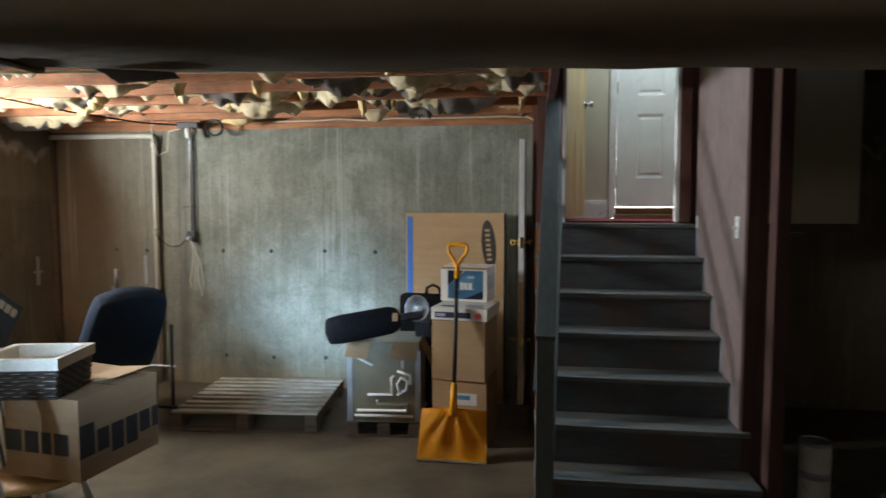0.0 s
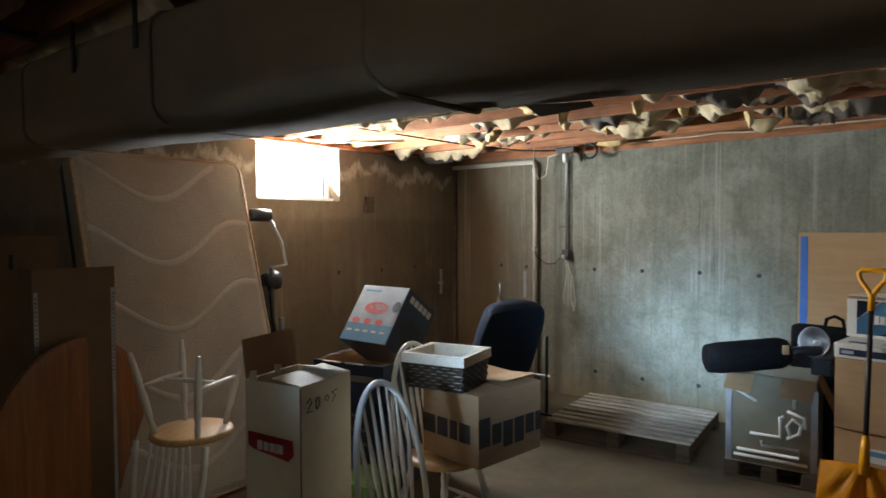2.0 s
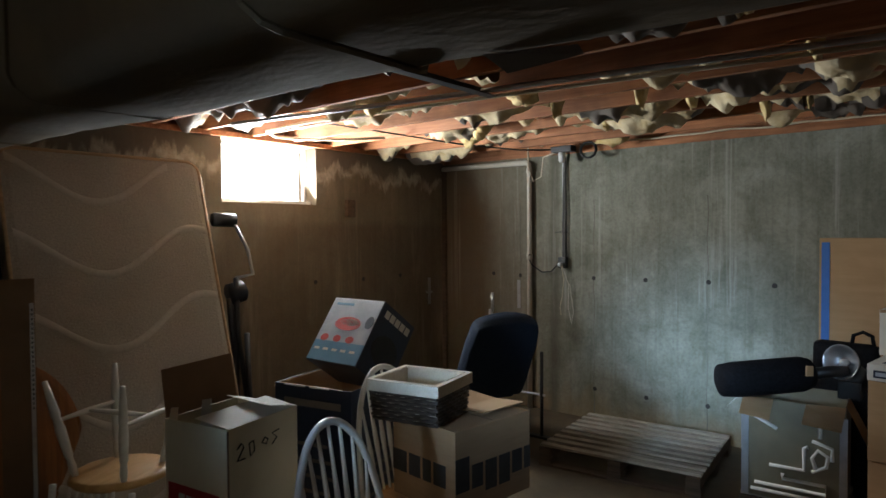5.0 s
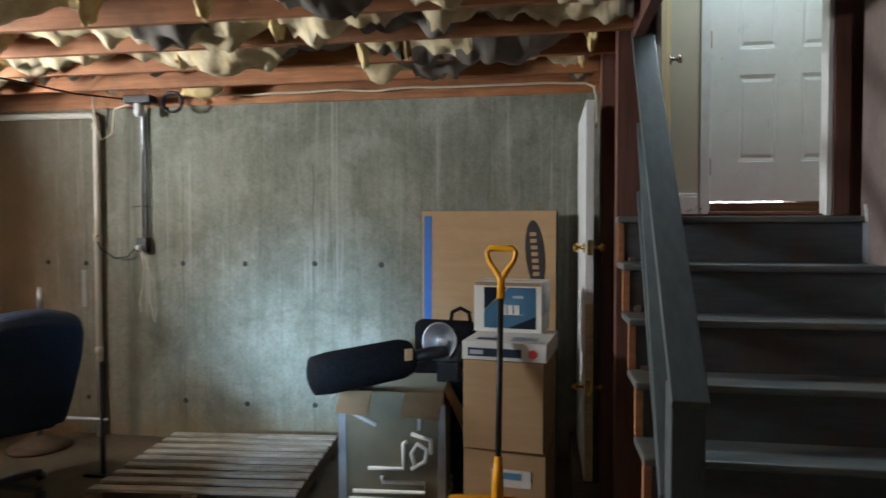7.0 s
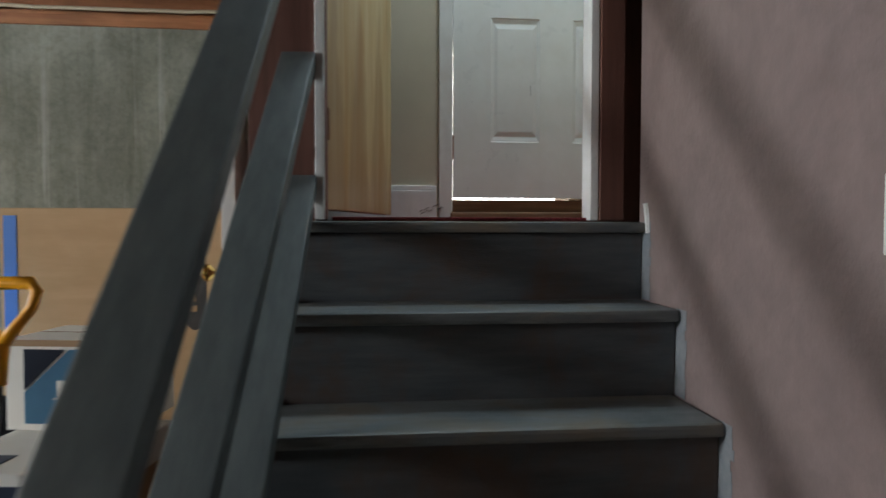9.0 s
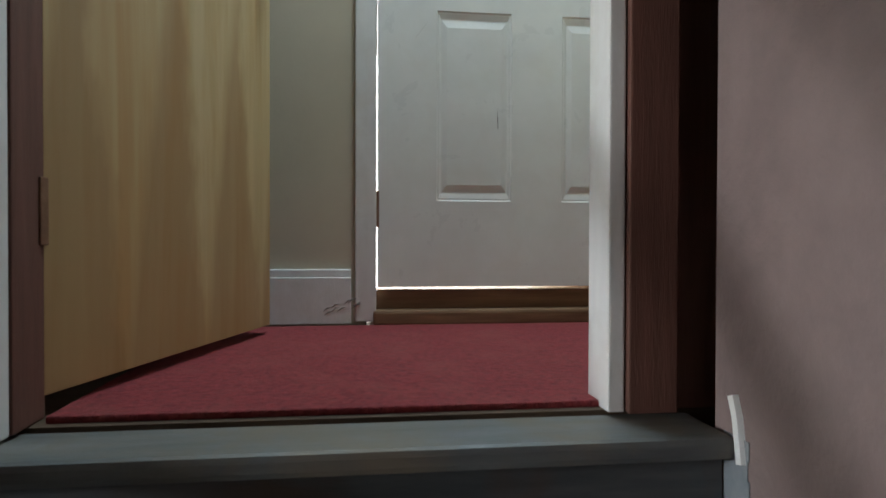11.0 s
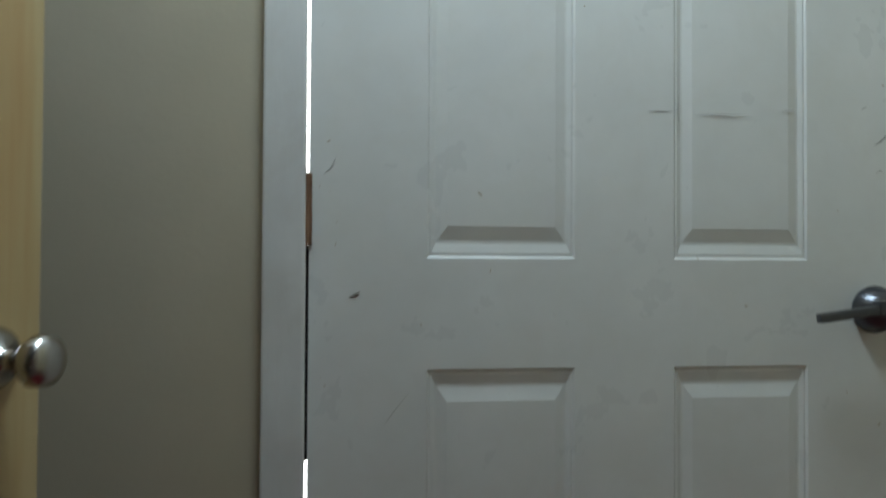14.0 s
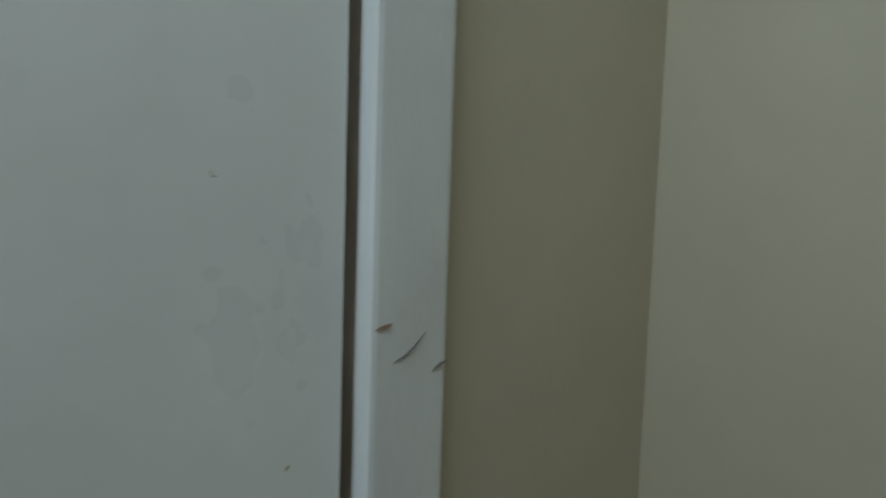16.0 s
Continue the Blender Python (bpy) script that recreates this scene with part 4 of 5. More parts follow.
tube(bm, [(-4.6, -1.55, 2.475), (-4.94, -1.77, 2.47), (-5.1, -1.98, 2.466), (-5.14, -2.2, 2.466), (-4.97, -2.40, 2.466), (-4.5, -2.44, 2.468), (-3.9, -2.37, 2.468), (-2.9, -2.26, 2.468), (-1.84, -2.12, 2.468), (-0.75, -2.0, 2.468)], 0.011, 6)
tagged(link("ceiling_cable", bm, CABLE, smooth=True), "cream cable looped under the joists", "cable")
bm = bmesh.new()
tube(bm, [(-4.9, -2.73, 2.47), (-3.76, -2.54, 2.468), (-2.04, -2.29, 2.468), (-0.7, -2.09, 2.468)], 0.014, 8)
tagged(link("ceiling_pipe", bm, STEEL, smooth=True), "thin grey pipe under the joists", "pipe")
for x, y0, y1 in ((-2.97, -3.85, -2.36), (-3.55, -6.2, -4.72), (-2.55, -6.0, -4.72)):
    bm = bmesh.new()
    box(bm, x - 0.03, x + 0.03, y0, y1, 2.442, 2.448, 0.001)
    box(bm, x - 0.03, x - 0.024, y0, y1, 2.448, 2.486, 0.001)
    tagged(link("ceiling_strap", bm, BLACK), "dark steel angle bar fixed under the joists", "strap", "steel bars under the joists")
for x, y, rot in ((XL + 0.004, 0.0, 90), (-4.44, YW - 0.004, 180)):
    br = thing("wall_bracket", pose(x, y - (0.11 if rot == 90 else 0), 1.10, 0, 0, rot), "small pale steel form bracket on the concrete", "bracket", "form brackets")
    part("plate", cube(-0.018, 0.018, -0.008, 0.0, -0.14, 0.14, 0.002), STEEL, br)
    part("pin", cube(-0.06, 0.03, -0.02, -0.008, -0.02, 0.0, 0.002), STEEL, br)
part("wall_box", cube(XL - 0.002, XL + 0.035, -1.27, -1.17, 1.86, 2.02, 0.004), DARKWOOD, bpy.data.objects["wall_west"])

# light switch on the pink wall
sw = thing("light_switch", pose(SX1, -1.915, 1.603), "white toggle light switch on the pink wall", "light switch")
part("cover_plate", cube(-0.006, 0.0, -0.037, 0.037, -0.06, 0.06, 0.004), TRIM, sw)
part("toggle", cube(-0.022, -0.006, -0.005, 0.005, -0.012, 0.008, 0.002), TRIM, sw)
for z in (-0.035, 0.035):
    bm = bmesh.new()
    lathe(bm, ((0.004, 0), (0.003, 0.002)), 8, pose(-0.006, 0, z, 0, -90))
    part("screw", bm, CHROME, sw)


# ---- pallets ----
def pallet(m, w, d, n, label, rise=0.0):
    p = thing("pallet", m, label, "pallet", "pallets on the floor")
    # stringers and bottom boards darkened so gaps between slats look shaded
    for i in range(3):
        x = (-w / 2 + 0.045, 0, w / 2 - 0.045)[i]
        bm = bmesh.new()
        box(bm, x - 0.045, x + 0.045, -d / 2, d / 2, 0.065, 0.105 + rise, 0.004)
        for y in (-d / 2 + 0.06, 0, d / 2 - 0.06):
            box(bm, x - 0.05, x + 0.05, y - 0.06, y + 0.06, 0.018, 0.0655, 0.005)
        part("stringer", bm, DARKWOOD, p)
    for k in range(n):
        y = -d / 2 + (k + 0.5) * d / n
        w2 = random.uniform(0.027, 0.033)
        bm = cube(-w / 2, w / 2, y - w2, y + w2, 0.106 + rise, 0.124 + rise, 0.003, pose(0, 0, 0, 0, 0, random.uniform(-0.5, 0.5)))
        part("slat", bm, PALLETWOOD, p)
    for y in (-d / 2 + 0.05, 0, d / 2 - 0.05):
        part("bottom_board", cube(-w / 2, w / 2, y - 0.05, y + 0.05, 0.0, 0.018, 0.003), DARKWOOD, p)
    return p


pallet(pose(-2.907, -0.600, 0, 0, 0, 5.5), 1.13, 1.02, 9, "empty weathered wooden pallet on the concrete floor", 0.028)
pallet(pose(-1.795, -0.80, 0, 0, 0, 4), 0.56, 0.5, 5, "small wooden pallet under the wrapped carton")


# ---- cartons ----
def carton(name, m, w, d, h, material, label, bevel=0.004, tape=True):
    c = thing(name, m, label, "box")
    part("carton_body", cube(-w / 2, w / 2, -d / 2, d / 2, 0, h, bevel), material, c)
    if tape:
        part("flap_seam", cube(-w / 2 + 0.01, w / 2 - 0.01, -0.003, 0.003, h, h + 0.0015), DARKCARD, c)
    return c


def panel(parent, name, x0, x1, z0, z1, y, material, label=""):
    """A thin printed field on a carton's front, at y."""
    return part(name, cube(x0, x1, y - 0.0015, y + 0.001, z0, z1), material, parent, label)


def side_panel(parent, name, y0, y1, z0, z1, x, material):
    return part(name, cube(x - 0.001, x + 0.0015, y0, y1, z0, z1), material, parent)


# tall carton against the wall with an oval dark mark
tv = thing("tall_carton", pose(-1.363, -0.015, 0, 0, 0, -3.5), "tall brown carton with blue tape and a dark oval mark", "box")
part("carton_body", cube(-0.44, 0.43, -0.07, 0.09, 0, 1.66, 0.005), CARD, tv)
part("tape_strip", cube(-0.425, -0.375, -0.073, -0.069, 0.3, 1.63), BLUE, tv, "blue tape strip")
# black sheet over the right side stands for its shade
part("side_shade", cube(0.431, 0.435, -0.065, 0.085, 0.02, 1.655), BLACK, tv, "right side, shade put in as a black sheet")
bm = bmesh.new()
lathe(bm, ((1.0, 0), (1.0, 0.002)), 32, pose(0.30, -0.069, 1.385, 90) @ Matrix.Diagonal((0.062, 0.215, 1, 1)) @ pose(0, 0, 0))
bmesh.ops.rotate(bm, cent=(0.30, -0.07, 1.385), matrix=Matrix.Rotation(radians(-5), 3, "Y"), verts=bm.verts)
mk = part("oval_mark", bm, INK, tv, "dark oval mark")
for k in range(7):
    z = 1.385 + (k - 3) * 0.042
    part("mark_bar", cube(0.275 + 0.004 * (3 - k) * 0.9, 0.315 + 0.004 * (3 - k) * 0.9, -0.0725, -0.0708, z - 0.012, z + 0.012), CARD, mk)

carton("floor_carton", pose(-1.175, -0.925, 0, 0, 0, -7), 0.40, 0.42, 0.475, CARD, "plain brown cardboard box on the floor")
panel(bpy.data.objects["floor_carton"], "label_sheet", -0.06, 0.13, 0.30, 0.385, -0.211, WHITECARD, "printed white label")
panel(bpy.data.objects["floor_carton"], "label_print", -0.05, 0.08, 0.34, 0.37, -0.213, BLUEPRINT)
carton("stacked_carton", pose(-1.178, -0.94, 0.478, 0, 0, -8), 0.39, 0.42, 0.43, CARD, "plain brown cardboard box on another box")
flat = carton("flat_white_box", pose(-1.172, -0.935, 0.911, 0, 0, -8), 0.41, 0.44, 0.088, WHITECARD, "flat white box with a blue band and red dot", tape=False)
panel(flat, "blue_band", -0.175, 0.085, 0.018, 0.058, -0.221, NAVYPRINT)
panel(flat, "band_text", -0.165, -0.10, 0.028, 0.048, -0.2235, PALEPRINT)
bm = bmesh.new()
lathe(bm, ((0.021, 0), (0.021, 0.002)), 20, pose(0.14, -0.2205, 0.038, 90))
part("red_dot", bm, REDPRINT, flat)
part("top_mark", cube(-0.15, -0.05, -0.16, -0.10, 0.088, 0.0895), NAVYPRINT, flat)
part("plastic_sleeve", cube(0.02, 0.15, -0.16, -0.05, 0.088, 0.0892), STEEL, flat, "shiny clear sleeve")
wine = carton("blue_white_carton", pose(-1.182, -0.702, 1.0, 0, 0, -9), 0.362, 0.27, 0.262, WHITECARD, "white carton with a slanting blue print", tape=True)
part("lid_edge", cube(-0.178, 0.178, -0.137, -0.134, 0.243, 0.2615), MIDCARD, wine)
for nm, mt, q, yy in (("blue_field", BLUEPRINT, ((-0.125, 0.02), (0.15, 0.02), (0.15, 0.235), (0.01, 0.235), (-0.125, 0.11)), -0.1365),
                      ("dark_corner", NAVYPRINT, ((-0.125, 0.115), (0.0, 0.235), (-0.125, 0.235)), -0.1372), ("dark_corner", NAVYPRINT, ((0.0, 0.02), (0.15, 0.02), (0.15, 0.085)), -0.1372)):
    bm = bmesh.new()
    bm.faces.new([bm.verts.new((x, yy, z)) for x, z in q])
    bmesh.ops.solidify(bm, geom=bm.faces[:], thickness=0.001)
    part(nm, bm, mt, wine)
word_blocks(wine, (0.03, 0.032, 0.036), 0.05, pose(0.02, -0.1385, 0.118, 90), WHITECARD)
panel(wine, "small_print", 0.03, 0.085, 0.178, 0.192, -0.138, PALEPRINT)
panel(wine, "underline", -0.04, 0.085, 0.092, 0.095, -0.138, WHITECARD)
side_panel(wine, "side_print", -0.11, 0.10, 0.09, 0.20, 0.1812, PALEPRINT)

# wrapped carton with moulded shapes, on the small pallet
crate = thing("wrapped_carton", pose(-1.79, -0.825, 0.124, 0, 0, 4), "open tan wrapped carton with pale moulded shapes on it", "box")
w, d, h = 0.265, 0.22, 0.59
bm = open_box(2 * w, 2 * d, h)
part("carton_body", bm, PLEX, crate)
for a, b, mt in (((-w, -d, h, -0.1, -d - 0.02, h - 0.12), 0.2, CARD), ((0.07, -d, h, w, -d - 0.03, h - 0.13), 0.2, CARD), ((-w - 0.02, 0, h, -w - 0.11, 0, h - 0.1), 0.3, WHITECARD), ((w, -0.05, h, w + 0.1, -0.05, h - 0.2), 0.25, CARD)):
    bm = bmesh.new()
    x0, y0, z0, x1, y1, z1 = a
    if b == 0.2:
        vs = [bm.verts.new(c) for c in ((x0, y0 - 0.004, z0), (x1, y0 - 0.004, z0 + 0.005), (x1 - 0.02, y1 - 0.01, z1), (x0 - 0.02, y1 - 0.02, z1 + 0.02))]
    else:
        vs = [bm.verts.new(c) for c in ((x0, y0 - b / 2, z0), (x0, y0 + b / 2, z0), (x1, y1 + b / 2, z1), (x1, y1 - b / 2 - 0.03, z1))]
    bm.faces.new(vs)
    bmesh.ops.solidify(bm, geom=bm.faces[:], thickness=0.004)
    part("open_flap", bm, mt, crate)
for pts in (((-0.2, 0.08), (0.17, 0.08), (0.17, 0.13), (-0.05, 0.13), (-0.05, 0.16)), ((-0.12, 0.2), (0.06, 0.2), (0.06, 0.33), (0.08, 0.34)), ((0.1, 0.2), (0.17, 0.24), (0.18, 0.3), (0.13, 0.33), (0.1, 0.28), (0.12, 0.22)), ((0.1, 0.38), (0.2, 0.35), (0.2, 0.28)), ((0.14, 0.48), (0.14, 0.40)), ((-0.24, 0.5), (-0.08, 0.42)), ((-0.22, 0.04), (0.22, 0.04))):
    bm = bmesh.new()
    tube(bm, [(x, -d - 0.006, z) for x, z in pts], 0.011, 6)
    part("moulded_shape", bm, WHITECARD, crate, smooth=True)
for x in (-w + 0.01, w - 0.01):
    part("edge_guard", cube(x - 0.02, x + 0.02, -d - 0.006, -d + 0.01, 0, h - 0.06, 0.003), STEEL, crate)

# black roll bag with a pole and a reflector dish
bag = thing("roll_bag", pose(-1.955, -1.045, 0.722, 0, 0, 41), "black cylindrical equipment bag lying on the open carton", "bag")
bm = bmesh.new()
lathe(bm, ((0.06, -0.30), (0.095, -0.285), (0.105, -0.2), (0.105, 0.2), (0.09, 0.25), (0.045, 0.27)), 20, pose(0.05, 0, 0.115, 0, 86, 0))
part("bag_body", bm, BLACKCLOTH, bag, smooth=True)
part("bag_tag", cube(0.22, 0.26, -0.115, -0.10, 0.14, 0.2, 0.003), CARD, bag)
bm = bmesh.new()
tube(bm, [(0.28, -0.02, 0.13), (0.42, -0.04, 0.15), (0.50, -0.06, 0.15)], 0.035, 10)
part("lamp_arm", bm, BLACK, bag, smooth=True)
dish = thing("reflector_lamp", pose(-1.545, -0.72, 0.75, 0, 0, 0), "silver reflector dish lamp with a black housing", "lamp")
bm = bmesh.new()
prof = [(0.02, 0.0), (0.055, 0.01), (0.085, 0.035), (0.10, 0.07), (0.104, 0.085), (0.100, 0.085), (0.08, 0.045), (0.05, 0.02), (0.015, 0.012)]
lathe(bm, prof, 28, pose(0.0, 0.0, 0.17, 80, 0, -20))
part("reflector", bm, STEEL, dish, "silver reflector", smooth=True)
bm = bmesh.new()
lathe(bm, ((0.05, -0.14), (0.07, -0.1), (0.07, 0.0), (0.03, 0.012)), 18, pose(0.02, 0.03, 0.1, 60, 0, -20))
part("lamp_housing", bm, BLACK, dish, smooth=True)
bm = bmesh.new()
lathe(bm, ((0.012, 0.0), (0.02, 0.02), (0.018, 0.06), (0.004, 0.075)), 12, pose(0.0, 0.0, 0.17, 80, 0, -20))
part("bulb", bm, WHITECARD, dish, "pale bulb", smooth=True)
part("foot", cube(-0.05, 0.07, -0.02, 0.1, -0.05, 0.06, 0.01), BLACK, dish)
hb = thing("black_bag", pose(-1.60, -0.45, 0.0, 0, 0, 0), "black soft bag with a loop handle beside the boxes", "bag")
bm = bmesh.new()
box(bm, -0.17, 0.2, -0.08, 0.1, 0.0, 1.0, 0.04)
for v in bm.verts:
    v.co += Vector((0.02, 0.02, 0.02)) * noise.noise(v.co * 6)
part("bag_body", bm, BLACKCLOTH, hb, smooth=True)
bm = bmesh.new()
tube(bm, [(0.04, 0, 0.98), (0.05, 0, 1.05), (0.1, 0, 1.075), (0.15, 0, 1.05), (0.16, 0, 0.98)], 0.012, 8)
part("loop_handle", bm, BLACKCLOTH, hb, smooth=True)
part("blue_cloth", cube(0.0, 0.1, -0.1, -0.06, 0.80, 0.87, 0.015), BLUE, hb, "bright blue cloth")

# snow shovel leaning on the boxes
sh = thing("snow_shovel", pose(-1.217, -1.43, 0, -11.2, 0, 0), "yellow-orange plastic snow shovel with a black pole leaning on boxes", "shovel")
bm = bmesh.new()
nx, nz = 24, 12
g = []
for i in range(nx + 1):
    row = []
    for j in range(nz + 1):
        u, v = i / nx * 2 - 1, j / nz
        rib = 0.013 * math.cos(abs(u) / (1.18 - v) * 7.0) * (0.25 + 0.75 * min(v * 2, 1)) * (1 - abs(u) ** 4) * min(1, (1 - v) * 4 + 0.2)
        row.append(bm.verts.new((u * (0.236 - 0.012 * v), 0.05 * u * u * v - 0.02 - 0.07 * math.sin(v * math.pi / 2) ** 2 + 0.10 * v + rib, v * 0.355 - 0.02 * (u * u) * v)))
    g.append(row)
for i in range(nx):
    for j in range(nz):
        bm.faces.new((g[i][j], g[i + 1][j], g[i + 1][j + 1], g[i][j + 1]))
bmesh.ops.solidify(bm, geom=bm.faces[:], thickness=0.005)
part("scoop", bm, ORANGE, sh, smooth=True)
part("wear_strip", cube(-0.234, 0.234, -0.03, -0.012, 0.0, 0.012, 0.002), STEEL, sh, "worn metal edge")
bm = bmesh.new()
tube(bm, [(0.0, 0.01, 0.30), (0.0, 0.03, 0.46), (0.0, 0.035, 0.52)], [0.03, 0.024, 0.018], 12)
part("socket", bm, ORANGE, sh, smooth=True)
bm = bmesh.new()
tube(bm, [(0.0, 0.03, 0.40), (0.0, 0.05, 1.28)], 0.0145, 12)
part("pole", bm, BLACK, sh, smooth=True)
bm = bmesh.new()
tube(bm, [(0, 0.05, 1.24), (0, 0.052, 1.335), (-0.03, 0.052, 1.38), (-0.062, 0.052, 1.425), (-0.07, 0.052, 1.465), (-0.055, 0.052, 1.485), (0.055, 0.052, 1.485), (0.07, 0.052, 1.465), (0.062, 0.052, 1.425), (0.03, 0.052, 1.38), (0, 0.052, 1.335)], [0.02, 0.019, 0.014, 0.013, 0.014, 0.016, 0.016, 0.014, 0.013, 0.014, 0.018], 10)
part("grip", bm, ORANGE, sh, "orange D grip", smooth=True)

# narrow white door panel stood on end by the post, brass hardware
dk = tagged(link("wood_block", cube(-0.84, -0.715, -0.73, 0.12, 0, 0.19, 0.005), DARKWOOD), "dark wooden block under the loose door", "block")
ld = thing("loose_door", pose(-0.776, -0.72, 0.192), "narrow white door stood on end with brass knob and bolt", "door")
part("door_leaf", cube(-0.022, 0.022, 0.0, 0.80, 0, 2.03, 0.003), TRIM, ld)
# brown strip stands for the shaded lower half of the edge
part("edge_shade", cube(-0.02, 0.02, -0.004, 0.001, 0, 0.95), RAWWOOD, ld, "lower edge, shade put in as brown wood")
for z, r in ((1.25, 0.028), (0.50, 0.018)):
    for s in (-1, 1):
        bm = bmesh.new()
        lathe(bm, ((r, 0), (r, 0.006), (r * 0.4, 0.012), (r * 0.4, 0.03), (r * 0.9, 0.04), (r, 0.055), (r * 0.5, 0.065)), 16, pose(0.022 * s, 0.03, z, 0, 90 * s))
        part("door_knob", bm, BRASS, ld, "polished brass knob", smooth=True)
    part("strike_plate", cube(-0.012, 0.012, -0.006, -0.001, z - 0.04, z + 0.04), BRASS, ld, "brass edge plate")


# ---- chairs ----
def windsor_chair(m, label):
    """A bow-back chair; local origin on the floor under the seat, back towards +y."""
    c = thing("windsor_chair", m, label, "chair", "white bow-back chairs")
    bm = bmesh.new()
    lathe(bm, ((0.19, 0.43), (0.212, 0.437), (0.218, 0.452), (0.205, 0.466), (0.12, 0.462), (0.01, 0.460)), 32)
    for v in bm.verts:
        v.co.y *= 0.96 if v.co.y > 0 else 1.02
        v.co.x *= 1.0 if v.co.y < 0 else 0.96
    part("seat", bm, SEATWOOD, c, "honey pine seat", smooth=True)
    feet = []
    for sx in (-1, 1):
        for sy in (-1, 1):
            bm = bmesh.new()
            a, b = Vector((sx * 0.125, sy * 0.12, 0.44)), Vector((sx * 0.20, sy * 0.20, 0.0))
            prof = ((0, 0.012), (0.12, 0.017), (0.2, 0.013), (0.24, 0.018), (0.5, 0.0215), (0.62, 0.016), (0.66, 0.02), (0.85, 0.015), (1, 0.011))
            tube(bm, [a.lerp(b, t) for t, r in prof], [r for t, r in prof], 10)
            part("leg", bm, CHAIRWHITE, c, "white turned leg", smooth=True)
            feet.append(a.lerp(b, 0.6))
    for p, q in ((feet[0], feet[1]), (feet[2], feet[3]), ((feet[0] + feet[1]) / 2, (feet[2] + feet[3]) / 2)):
        bm = bmesh.new()
        tube(bm, [p.lerp(q, t) for t in (0, 0.25, 0.5, 0.75, 1)], [0.008, 0.011, 0.014, 0.011, 0.008], 8)
        part("stretcher", bm, CHAIRWHITE, c, smooth=True)

    def bow(a):
        return Vector((0.205 * math.cos(a) * (1.0 + 0.06 * math.sin(a)), 0.165 + 0.11 * math.sin(a), 0.46 + 0.58 * math.sin(a) ** 0.8))
    bm = bmesh.new()
    tube(bm, [bow(math.pi * k / 28) for k in range(29)], 0.0145, 10)
    part("bow_back", bm, CHAIRWHITE, c, "white bent bow", smooth=True)
    for k in range(7):
        x = (k - 3) * 0.046
        a = math.acos(max(-1, min(1, x * 1.12 / 0.212)))
        t = bow(a)
        s = Vector((x * 0.8, 0.165, 0.46))
        bm = bmesh.new()
        tube(bm, [s.lerp(t, u) for u in (0, 0.2, 0.45, 0.7, 1)], [0.006, 0.008, 0.0125, 0.008, 0.0055], 8)
        part("spindle", bm, CHAIRWHITE, c, smooth=True)
    return c


chair = windsor_chair(pose(-3.0, -2.95, 0, 0, 0, 84), "white bow-back chair with a honey seat carrying a carton")
copy_thing(chair, pose(-2.475, -3.70, 0, 0, 0, 92))["label"] = "empty white bow-back chair beside a tall white carton"
copy_thing(chair, pose(-3.93, -3.93, 1.09, 180, 0, 25))["label"] = "white bow-back chair turned upside down on its back"

# brown lettered carton on a chair, basket on it
tup = carton("lettered_carton", pose(-2.838, -2.816, 0.489, 0, 0, -7), 0.42, 0.50, 0.375, MIDCARD, "brown carton with large dark letters on two sides")
for (xs, hs, base), m in (((((0.10, 0.08, 0.055, 0.08), (0.10, 0.10, 0.10, 0.10), (0, 0, 0, 0))), pose(-0.03, -0.2502, 0.115, 90)), ((((0.085, 0.07, 0.075, 0.075, 0.07, 0.045), (0.15, 0.105, 0.135, 0.135, 0.105, 0.105), (0, 0, -0.03, -0.03, 0, 0))), pose(0.2102, 0.0, 0.105, 90, 0, 90))):
    x = -(sum(xs) + 0.016 * (len(xs) - 1)) / 2
    for wl, hl, zl in zip(xs, hs, base):
        bm = bmesh.new()
        box(bm, x, x + wl, zl, zl + hl, 0.0, 0.0015, 0.0004)
        bmesh.ops.transform(bm, matrix=m, verts=bm.verts)
        part("word_block", bm, INK, tup)
        x += wl + 0.016
for x0, x1, y0, y1, tilt in ((0.005, 0.208, -0.03, 0.245, -5), (-0.205, -0.003, 0.06, 0.245, 3)):
    part("lifted_flap", cube(x0, x1, y0, y1, 0.3775, 0.3815, 0.0, pose(0, 0, 0.012, 0, tilt)), CARD, tup)
bk = thing("storage_basket", pose(-2.95, -2.985, 0.866, 0, 0, 12), "dark woven basket with a cream cloth liner", "basket")
for k in range(9):
    z = 0.008 + k * 0.017
    bm = bmesh.new()
    pts = []
    hw, hd = 0.165 + 0.010 * k / 9, 0.150 + 0.010 * k / 9
    for i in range(41):
        a = i / 40 * 4
        s, t = int(a) % 4, a - int(a)
        cx = ((-hw, -hd), (hw, -hd), (hw, hd), (-hw, hd))
        p, q = cx[s], cx[(s + 1) % 4]
        wob = 0.004 * math.cos(i * math.pi + k * math.pi)
        pts.append((p[0] + (q[0] - p[0]) * t + (wob if s % 2 else 0), p[1] + (q[1] - p[1]) * t + (0 if s % 2 else wob), z))
    tube(bm, pts, 0.0085, 6, closed=True)
    part("weave", bm, WICKER, bk)
part("basket_floor", cube(-0.16, 0.16, -0.145, 0.145, 0.0, 0.012), WICKER, bk)
bm = open_box(0.312, 0.282, 0.172, 0.004)
bmesh.ops.translate(bm, vec=(0, 0, 0.013), verts=bm.verts)
vs = box(bm, -0.187, 0.187, -0.172, 0.172, 0.135, 0.186)
caps = [f for f in {f for v in vs for f in v.link_faces} if abs(f.normal.z) > 0.9]
ring = bmesh.ops.inset_individual(bm, faces=[f for f in caps if f.calc_center_median().z > 0.17], thickness=0.030)
